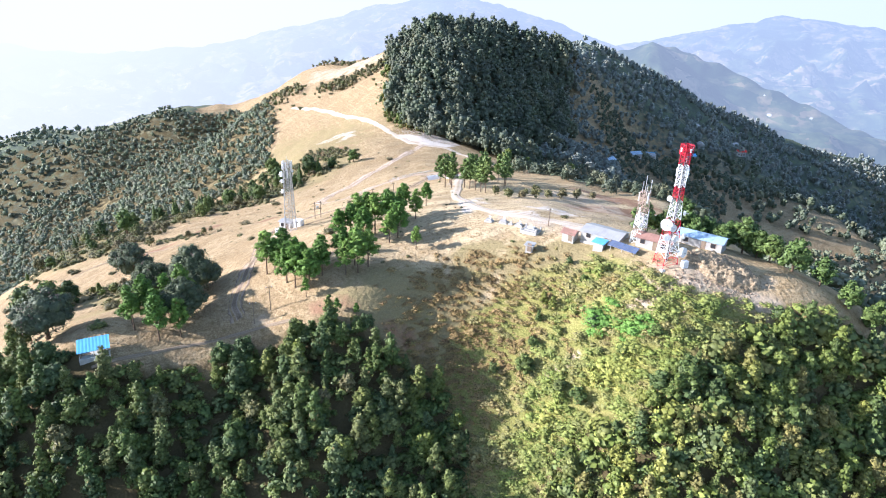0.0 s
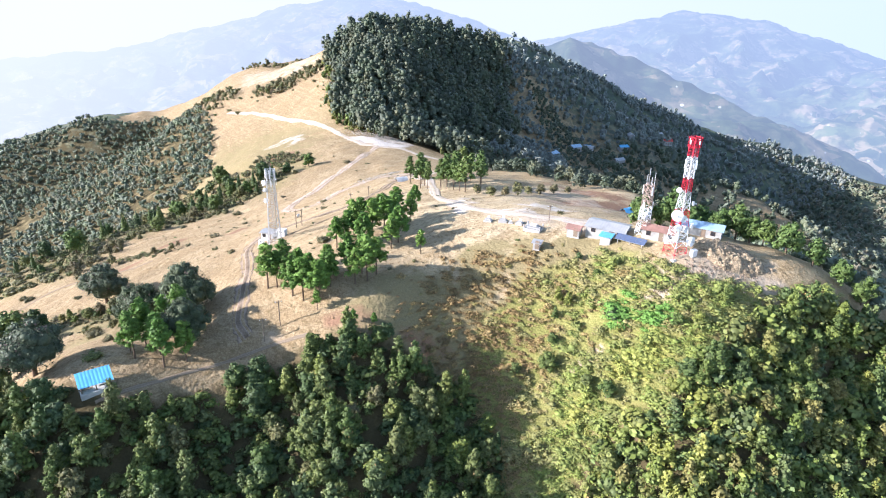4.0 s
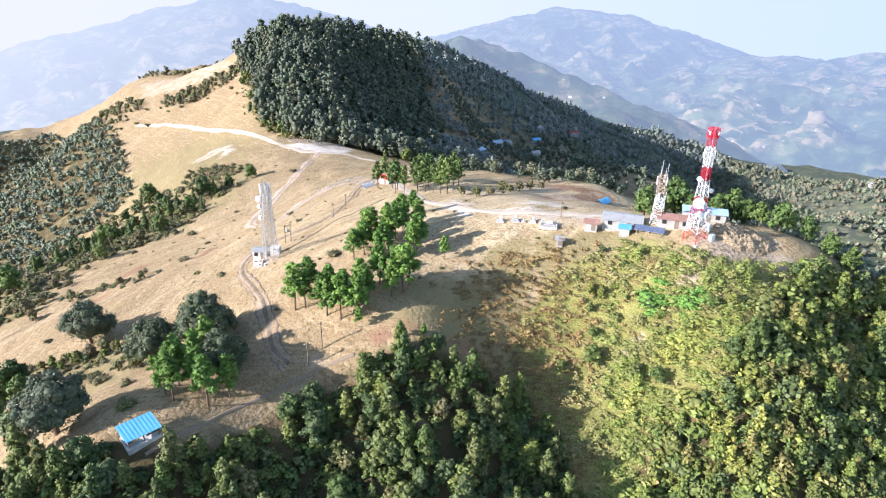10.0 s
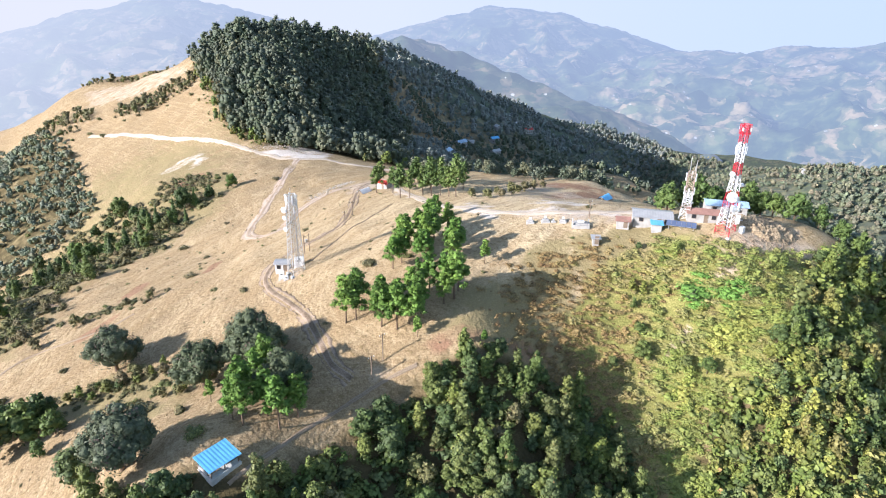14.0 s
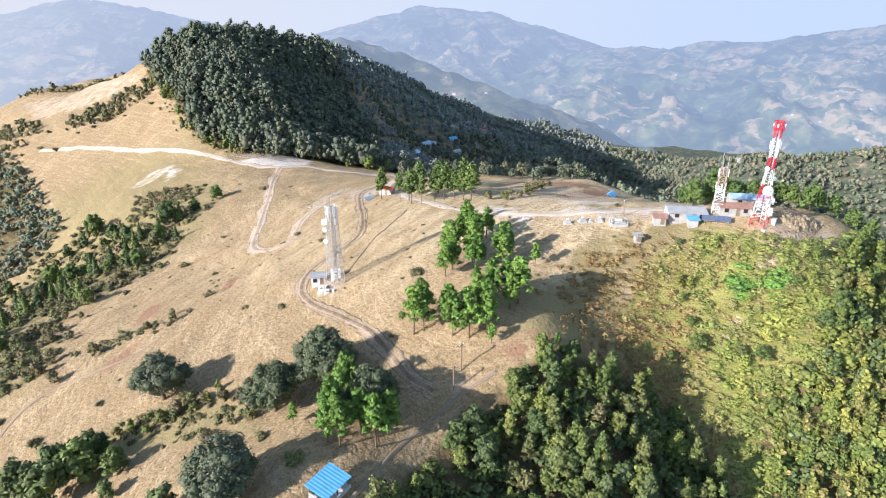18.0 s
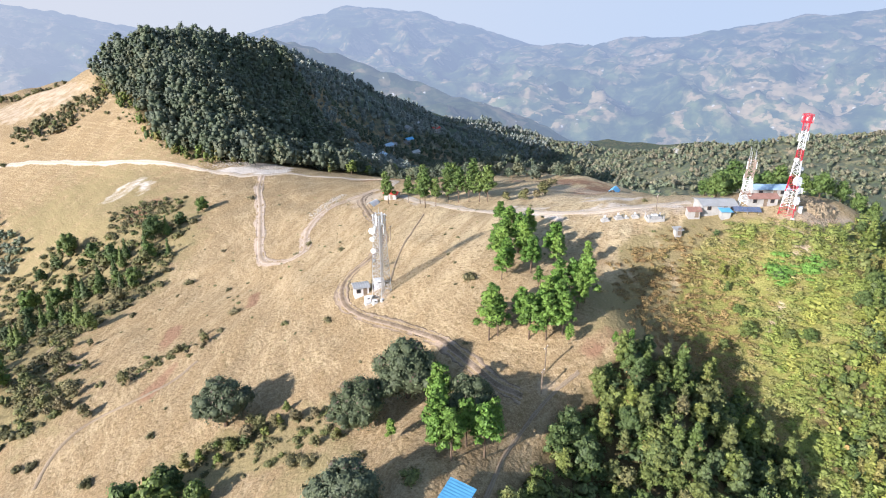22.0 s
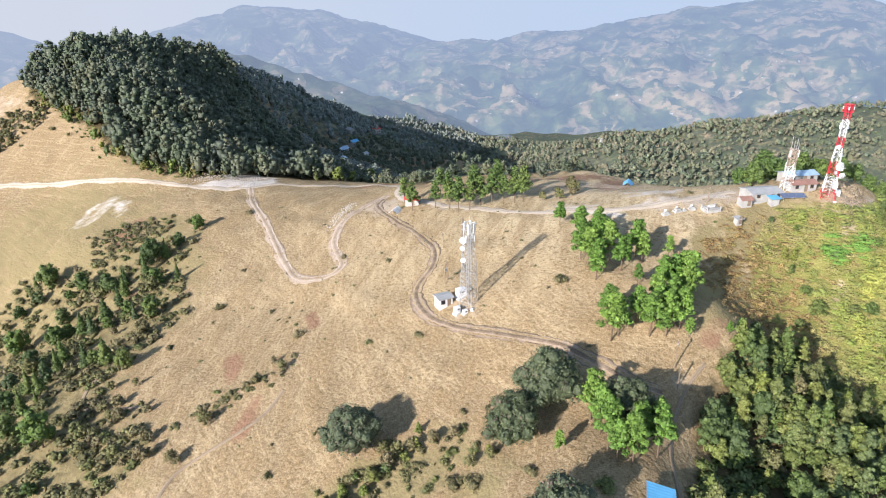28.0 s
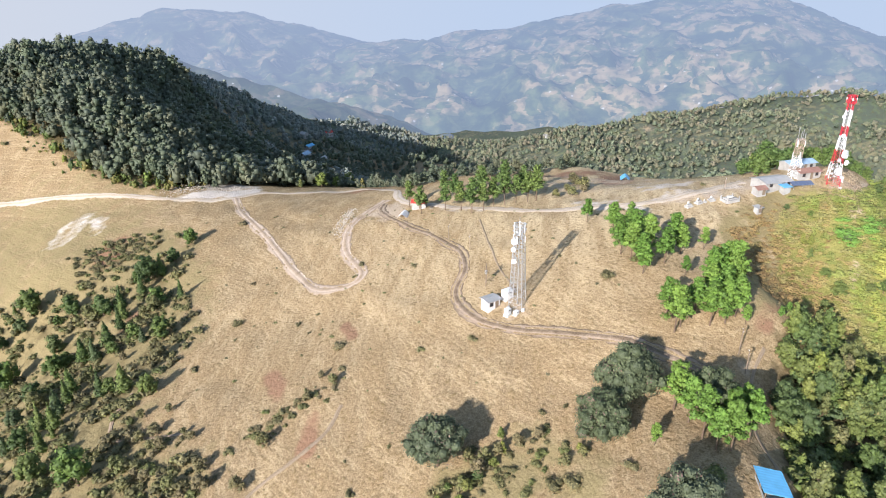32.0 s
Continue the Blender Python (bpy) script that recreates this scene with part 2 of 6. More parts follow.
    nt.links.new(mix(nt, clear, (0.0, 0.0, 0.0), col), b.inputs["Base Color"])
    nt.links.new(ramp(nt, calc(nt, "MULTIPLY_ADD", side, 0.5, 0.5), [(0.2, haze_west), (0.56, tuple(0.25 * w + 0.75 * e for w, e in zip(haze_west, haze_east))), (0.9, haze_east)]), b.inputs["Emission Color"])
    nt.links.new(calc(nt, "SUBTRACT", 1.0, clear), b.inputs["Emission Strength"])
    bump(nt, b, calc(nt, "ADD", fine, calc(nt, "MULTIPLY", mid, 2.0)), 0.5, 6.0)
    return m


GROUND = make_ground()
BARK = plain("bark", (0.16, 0.11, 0.075), 0.9, grain=25)
LEAF_FOREST = foliage("forest_leaves", [(0.078, 0.112, 0.045), (0.10, 0.145, 0.042), (0.14, 0.168, 0.05), (0.092, 0.13, 0.06), (0.175, 0.195, 0.055), (0.115, 0.165, 0.045), (0.135, 0.15, 0.056)], (0.26, 0.18, 0.08), 0.05)
LEAF_EAST = foliage("east_wood_leaves", [(0.09, 0.128, 0.048), (0.125, 0.168, 0.045), (0.165, 0.20, 0.05), (0.11, 0.14, 0.06), (0.24, 0.245, 0.06), (0.14, 0.19, 0.045), (0.21, 0.19, 0.065)], (0.32, 0.21, 0.09), 0.06)
LEAF_PINE = foliage("pine_needles", [(0.085, 0.165, 0.032), (0.12, 0.215, 0.042), (0.155, 0.245, 0.05), (0.10, 0.18, 0.036)])
LEAF_BROAD = foliage("broad_pine_needles", [(0.075, 0.125, 0.036), (0.105, 0.155, 0.045), (0.13, 0.18, 0.05)])
LEAF_OAK = foliage("oak_leaves", [(0.095, 0.118, 0.066), (0.108, 0.128, 0.078), (0.088, 0.11, 0.056)], (0.17, 0.12, 0.10), 0.10)
LEAF_CYPRESS = foliage("cypress_leaves", [(0.06, 0.092, 0.032), (0.09, 0.135, 0.038), (0.13, 0.165, 0.048), (0.078, 0.105, 0.052), (0.105, 0.16, 0.04)])
LEAF_SHRUB = foliage("shrub_leaves", [(0.135, 0.12, 0.06), (0.17, 0.165, 0.07), (0.19, 0.155, 0.09), (0.145, 0.16, 0.058)])
LEAF_VINE = foliage("vine_leaves", [(0.31, 0.215, 0.095), (0.36, 0.27, 0.115), (0.34, 0.30, 0.125), (0.25, 0.27, 0.085), (0.26, 0.31, 0.078), (0.40, 0.37, 0.10), (0.175, 0.32, 0.07)], soft=0.65, by_place=True)
LEAF_BRACKEN = foliage("bracken_leaves", [(0.23, 0.15, 0.07), (0.33, 0.235, 0.10), (0.26, 0.165, 0.08), (0.38, 0.29, 0.125), (0.29, 0.25, 0.09)], soft=0.5)
LEAF_HILL = foliage("hill_leaves", [(0.095, 0.118, 0.078), (0.11, 0.135, 0.08), (0.10, 0.118, 0.088), (0.15, 0.155, 0.092)], soft=0.8)
# flank leaves are paled and greyed: distance haze painted into their tones
LEAF_FLANK_HAZED = foliage("flank_leaves_hazed", [(0.19, 0.225, 0.205), (0.21, 0.24, 0.21), (0.205, 0.225, 0.21), (0.24, 0.245, 0.205)], soft=0.8)
# west and valley tones are lightened, some distance haze being put into the colour
LEAF_WEST_HAZED = foliage("west_leaves_hazed", [(0.15, 0.185, 0.12), (0.18, 0.21, 0.125), (0.155, 0.18, 0.13), (0.23, 0.22, 0.14)], soft=0.75)
LEAF_VALLEY_HAZED = foliage("valley_leaves_hazed", [(0.135, 0.165, 0.11), (0.165, 0.195, 0.12), (0.19, 0.20, 0.125), (0.215, 0.19, 0.135), (0.15, 0.18, 0.12)], soft=0.6)
DRY_GRASS = foliage("dry_grass", [(0.36, 0.27, 0.15), (0.44, 0.34, 0.20), (0.27, 0.195, 0.105)])
def make_road(name, rut, verge):
    """Trodden earth: pale dusty wheel ruts, darker broken verges and middle."""
    m, nt, b = material(name, 0.95)
    b.inputs["Specular IOR Level"].default_value = 0.1
    mid, fine = noise_node(nt, 0.45, 5.0), noise_node(nt, 3.5, 4.0)
    f = calc(nt, "ADD", attr(nt, "rut"), calc(nt, "MULTIPLY_ADD", mid, 1.2, -0.6))
    col = mix(nt, ramp(nt, f, [(0.25, (0, 0, 0)), (0.75, (1, 1, 1))]), verge, rut)
    col = mix(nt, 0.3, col, ramp(nt, fine, [(0.35, tuple(v * 0.5 for v in verge)), (0.65, rut)]))
    nt.links.new(col, b.inputs["Base Color"])
    bump(nt, b, fine, 0.6, 0.12)
    return m


DIRT = make_road("track_dirt", (0.53, 0.42, 0.33), (0.34, 0.25, 0.165))
DIRT_PALE = make_road("road_dust", (0.58, 0.49, 0.395), (0.45, 0.36, 0.26))
TRACK = make_road("rutted_earth", (0.40, 0.305, 0.225), (0.155, 0.11, 0.07))
PATH_EARTH = make_road("footpath_earth", (0.33, 0.255, 0.18), (0.27, 0.20, 0.13))


def make_mound():
    m, nt, b = material("earth_mound", 0.95)
    lay = noise_node(nt, 1.0, 4.0, stretched(nt, 0.25, 0.25, 2.6))
    fine = noise_node(nt, 3.0, 5.0)
    col = ramp(nt, lay, [(0.36, (0.15, 0.105, 0.065)), (0.47, (0.30, 0.225, 0.14)), (0.56, (0.43, 0.33, 0.21)), (0.66, (0.25, 0.18, 0.11))])
    nt.links.new(mix(nt, 0.4, col, ramp(nt, fine, [(0.35, (0.16, 0.11, 0.06)), (0.65, (0.52, 0.41, 0.27))])), b.inputs["Base Color"])
    bump(nt, b, calc(nt, "ADD", lay, fine), 0.8, 0.4)
    return m


MOUND = make_mound()
SPOIL = plain("earth_spoil", (0.34, 0.255, 0.18), 0.95, vary=0.4, scale=0.6, grain=5)
RUBBLE = plain("crushed_stone", (0.50, 0.44, 0.37), 0.95, vary=0.4, scale=0.8, grain=5)
RED_PAINT = plain("red_paint", (0.62, 0.035, 0.06), 0.45, 0.2)
WHITE_PAINT = plain("white_paint", (0.82, 0.82, 0.82), 0.45, 0.1, vary=0.12)
STEEL = plain("galvanised_steel", (0.58, 0.58, 0.58), 0.4, 0.55, vary=0.2)
RUSTY = plain("weathered_steel", (0.48, 0.36, 0.29), 0.6, 0.3, vary=0.35)
DISH = plain("dish_shell", (0.85, 0.85, 0.84), 0.4, vary=0.08)
DARK = plain("dark_void", (0.03, 0.03, 0.035), 0.6)
WALL = plain("whitewashed_wall", (0.42, 0.405, 0.38), 0.85, vary=0.3, scale=0.8)
ROOF_GREY = plain("grey_sheet_roof", (0.46, 0.45, 0.435), 0.5, 0.25, vary=0.2, scale=0.7)
ROOF_BLUE = plain("blue_sheet_roof", (0.15, 0.47, 0.76), 0.4, 0.1, vary=0.18, scale=0.6)
ROOF_PALEBLUE = plain("pale_blue_sheet_roof", (0.38, 0.52, 0.66), 0.45, 0.1, vary=0.3, scale=0.6)
ROOF_RED = plain("rusty_red_roof", (0.33, 0.185, 0.145), 0.7, vary=0.3, scale=0.8)
ROOF_SCARLET = plain("scarlet_roof", (0.72, 0.07, 0.05), 0.5, vary=0.15)
SOLAR = plain("solar_glass", (0.11, 0.14, 0.22), 0.2, vary=0.15)
CONCRETE = plain("pale_concrete", (0.62, 0.60, 0.56), 0.9, vary=0.25)
WOOD = plain("weathered_wood", (0.24, 0.18, 0.13), 0.9, vary=0.3)


# ---------------------------------------------------------------- landform
# crest, spur, bench and gully lines of the ridge: x, y, height
MAIN_RIDGE = [(110, 88, 22), (75, 106, 43), (46, 115, 50), (40, 140, 48), (22, 136, 47.8), (20, 128, 46), (34, 129, 48.4), (60, 125, 49), (26, 165, 44), (18, 200, 37), (5, 236, 30), (2, 285, 22),
              (-3, 322, 20), (-2, 350, 21), (0, 400, 34), (0, 450, 52), (-4, 515, 65), (40, 552, 61), (88, 612, 52), (118, 565, 42),
              (137, 755, 42), (200, 800, 18), (300, 850, -18), (395, 880, -54), (462, 930, -80), (600, 970, -125), (720, 990, -162), (860, 1020, -205)]
SOUTH_FACE = [(-66.5, 104.5, 32.0), (-81, 111, 29.5), (-57, 132, 30.6), (-68, 133, 27.6), (-46.5, 146, 34.9), (-45.5, 136, 36), (-44.5, 122, 34.5), (-40, 110, 29), (-17, 118, 39.5), (-15, 112, 36.5), (18, 113, 32), (21, 101, 28), (-60, 92, 24), (-38, 100, 21),
              (-28, 88, 20), (-20, 98, 26.2), (-32, 100, 23.5), (3, 100, 20.5), (3, 88, 12.5), (2, 111.5, 28.6), (-6, 113, 32.2), (14, 92, 15), (30, 92, 26), (37, 90, 32), (46, 80, 24), (74, 98, 32), (95, 80, 15)]
SOUTH_FOOT = [(-70, 60, 0), (-30, 60, -8), (10, 60, -10), (50, 55, -5), (100, 50, -15), (-120, 0, -70), (0, 0, -75), (120, 0, -75),
              (0, -80, -140), (-200, -80, -140), (200, -80, -140), (0, -500, -380), (-600, -300, -360), (700, -500, -380)]
WEST_SLOPE = [(-42, 165, 33.8), (-61, 178, 26.5), (-77, 195, 20), (-95, 197, 15), (-61, 224, 17), (-44, 239, 19), (-90, 264, 5), (-82, 154, 22),
              (-90, 133, 22), (-105, 120, 15), (-115, 261, 0), (-147, 238, -5), (-150, 150, -5), (-140, 90, -15), (-220, 200, -55), (-220, 80, -70)]
NORTH_SPUR = [(-59, 366, 14), (-80, 343, 8), (-68, 410, 12), (-91, 488, 22), (-60, 495, 34), (-44, 597, 34), (-150, 520, 0), (-196, 558, -36),
              (-250, 585, -20), (-262, 505, -62), (-350, 618, -44), (-450, 645, -64), (-600, 690, -120), (-120, 640, 20), (-150, 400, -25), (-110, 320, -15), (-200, 330, -60), (-420, 420, -130),
              (-450, 900, -270), (-150, 820, -110), (50, 850, -60), (150, 1050, -200), (-700, 300, -320)]
EAST_SLOPE = [(68, 186, 33.2), (76, 203, 32.6), (63, 220, 30.6), (60, 150, 42), (85, 150, 36), (52, 238, 30), (92, 228, 24), (74, 289, 8), (130, 200, 0), (130, 280, -22), (136, 370, -26), (204, 442, -42), (319, 466, -60), (250, 600, -36), (365, 776, -66),
              (120, 130, 20), (180, 330, -60), (183, 553, -38), (110, 450, -10), (90, 380, -4), (42, 440, 21), (34, 378, 9), (58, 500, 33), (250, 200, -80), (160, 100, -15),
              (400, 500, -118), (573, 721, -185), (465, 640, -150), (1100, 420, -190), (400, 280, -115), (600, 466, -112), (698, 571, -126), (773, 427, -92), (799, 357, -78), (817, 290, -63), (836, 192, -43), (1000, 190, -90), (900, 60, -60), (1000, 560, -190), (995, 1120, -245),
              (1374, 590, -260), (900, 900, -220), (400, 0, -200), (700, 0, -120), (600, 1100, -190), (1300, 0, -200)]
KNOTS = np.array(MAIN_RIDGE + SOUTH_FACE + SOUTH_FOOT + WEST_SLOPE + NORTH_SPUR + EAST_SLOPE, float)


def fit_landform(knots, soft):
    """Weights of a smooth surface that runs through the landform lines."""
    d2 = ((knots[:, None, :2] - knots[None, :, :2]) ** 2).sum(-1)
    n = len(knots)
    a = np.zeros((n + 3, n + 3))
    a[:n, :n] = np.sqrt(d2 + soft * soft)
    a[:n, :n] -= np.eye(n) * 0.6
    a[:n, n], a[:n, n + 1:] = 1, knots[:, :2] / 100
    a[n:, :n] = a[:n, n:].T
    return np.linalg.solve(a, np.concatenate((knots[:, 2], np.zeros(3))))


SOFT = 9.0
WEIGHTS = fit_landform(KNOTS, SOFT)


def base_height(x, y):
    x, y = np.asarray(x, float), np.asarray(y, float)
    z = WEIGHTS[-3] + WEIGHTS[-2] * x / 100 + WEIGHTS[-1] * y / 100
    for (kx, ky, _), w in zip(KNOTS, WEIGHTS):
        z = z + w * np.sqrt((x - kx) ** 2 + (y - ky) ** 2 + SOFT * SOFT)
    return z


def ripple(x, y, size, seed):
    """Smooth wavy noise about -1 to 1, vectorised."""
    rng = np.random.RandomState(seed)
    out = 0
    for k in range(7):
        a, p, f = rng.uniform(0, 2 * math.pi), rng.uniform(0, 2 * math.pi), rng.uniform(0.6, 1.7) / size
        out = out + np.sin((x * math.cos(a) + y * math.sin(a)) * f * 2 * math.pi + p + 1.3 * np.sin((x * math.sin(a) - y * math.cos(a)) * f * 3.1 + p * 2))
    return out / 4.0


def height(x, y):
    x, y = np.asarray(x, float), np.asarray(y, float)
    far = np.clip((np.hypot(x + 10, y - 200) - 260) / 300, 0, 1)
    sink = np.clip((np.hypot((x - 100) / 1.45, y - 250) - 1000) / 550, 0, 1)
    z = base_height(x, y)
    z = z + (-470 - z) * sink * sink * (3 - 2 * sink)
    return z + ripple(x, y, 38, 3) * (0.35 + 2.2 * far) + ripple(x, y, 19, 8) * 0.28 * (1 - far) + ripple(x * 0.45 + y * 0.2, y, 9, 4) * 0.12 + ripple(x, y, 160, 5) * 7 * far


def new_mesh(name, v, q, mat, smooth=False, **attrs):
    """A mesh of quads from arrays; attrs are point attributes."""
    me = bpy.data.meshes.new(name)
    v, q = np.ascontiguousarray(v, np.float32), np.ascontiguousarray(q, np.int32)
    me.vertices.add(len(v))
    me.vertices.foreach_set("co", v.ravel())
    me.loops.add(q.size)
    me.loops.foreach_set("vertex_index", q.ravel())
    me.polygons.add(len(q))
    me.polygons.foreach_set("loop_start", np.arange(0, q.size, 4, dtype=np.int32))
    if smooth:
        me.polygons.foreach_set("use_smooth", np.ones(len(q), bool))
    for key, val in attrs.items():
        me.attributes.new(key, "FLOAT", "POINT").data.foreach_set("value", np.ascontiguousarray(val, np.float32))
    me.materials.append(mat)
    me.update(calc_edges=True)
    return me


def grid_quads(nx, ny):
    i = np.arange(nx * ny).reshape(ny, nx)
    return np.stack((i[:-1, :-1], i[:-1, 1:], i[1:, 1:], i[1:, :-1]), -1).reshape(-1, 4)


def inside(poly, x, y, soft=0.0):
    """1 inside the outline, 0 outside, fading over soft metres on both sides."""
    p = np.array(poly, float)
    x, y = np.asarray(x, float), np.asarray(y, float)
    odd = np.zeros(x.shape, bool)
    dist = np.full(x.shape, 1e9)
    for (ax, ay), (bx, by) in zip(p, np.roll(p, -1, 0)):
        cross = ((ay > y) != (by > y)) & (x < (bx - ax) * (y - ay) / (by - ay + 1e-12) + ax)
        odd ^= cross
        k = np.clip(((x - ax) * (bx - ax) + (y - ay) * (by - ay)) / ((bx - ax) ** 2 + (by - ay) ** 2 + 1e-9), 0, 1)
        dist = np.minimum(dist, np.hypot(x - ax - k * (bx - ax), y - ay - k * (by - ay)))
    if soft <= 0:
        return odd
    return np.clip(0.5 + np.where(odd, dist, -dist) / (2 * soft), 0, 1)


def blob(x, y, cx, cy, rx, ry, turn=0.0):
    c, s = math.cos(radians(turn)), math.sin(radians(turn))
    u, w = ((x - cx) * c + (y - cy) * s) / rx, ((y - cy) * c - (x - cx) * s) / ry
    return np.clip(1.5 - np.sqrt(u * u + w * w), 0, 1)


# wooded, scrubby and grassy areas, in plan
SOUTH_WOOD = [(-140, 100), (-98, 115), (-77, 105), (-60, 102), (-40, 108), (-30, 111), (-26, 112), (-14, 111), (-5, 107), (2, 104), (7, 97), (5, 84),
              (-5, 60), (-140, 50)]
LOWER_WOOD = [(-260, 120), (-140, 100), (-140, 76), (-5, 74), (40, 72), (150, 70), (230, 20), (230, -160), (-260, -160)]
EAST_WOOD = [(23, 93), (36, 90), (48, 96), (58, 103), (70, 107), (88, 107), (120, 100), (150, 60), (40, 45), (14, 78)]
SCRUB = [(0, 105), (6, 118), (16, 124), (27, 122), (36, 120), (46, 109), (62, 106), (52, 97), (36, 91), (23, 93), (14, 78), (5, 70), (5, 84), (7, 97)]
HILL_WOOD = [(-9, 341), (-25, 364), (-34, 388), (-36, 430), (-40, 462), (-45, 500), (-20, 560), (45, 590), (70, 575), (110, 575), (160, 560),
             (200, 500), (215, 440), (175, 350), (120, 290), (80, 282), (50, 315), (20, 333)]
SPUR_WOOD = [(160, 560), (110, 600), (125, 660), (150, 720), (220, 830), (304, 878), (400, 890), (520, 910), (640, 950), (780, 990), (820, 930), (690, 780), (610, 640), (440, 500), (320, 430), (215, 400), (215, 450), (200, 505)]
WEST_WOOD = [(-104, 360), (-124, 470), (-150, 530), (-197, 600), (-233, 585), (-300, 600), (-420, 560), (-420, 300), (-260, 250), (-180, 290),
             (-150, 333), (-118, 350)]
GULLY = [(-40, 306), (-58, 288), (-72, 255), (-95, 241), (-109, 228), (-104, 205), (-112, 193), (-150, 200), (-160, 330), (-118, 346), (-96, 346), (-77, 322),
         (-60, 312)]
EAST_WOODS = [(60, 300), (92, 250), (104, 215), (100, 165), (88, 120), (100, 100), (160, 60), (300, -40), (900, 60), (1450, 480), (1250, 1150), (800, 1200), (640, 930),
              (560, 740), (440, 520), (250, 480), (160, 330)]


def axis(lo, hi, step, far_lo, far_hi, growth):
    mid = list(np.arange(lo, hi, step))
    left, right = [], []
    p, s = lo, step
    while p > far_lo:
        s *= growth
        p -= s
        left.append(p)
    p, s = mid[-1], step
    while p < far_hi:
        s *= growth
        p += s
        right.append(p)
    return np.array(left[::-1] + mid + right)


gx, gy = axis(-160, 130, 2.1, -4700, 4700, 1.045), axis(60, 400, 2.1, -2500, 4700, 1.045)
X, Y = np.meshgrid(gx, gy)
Z = height(X, Y)
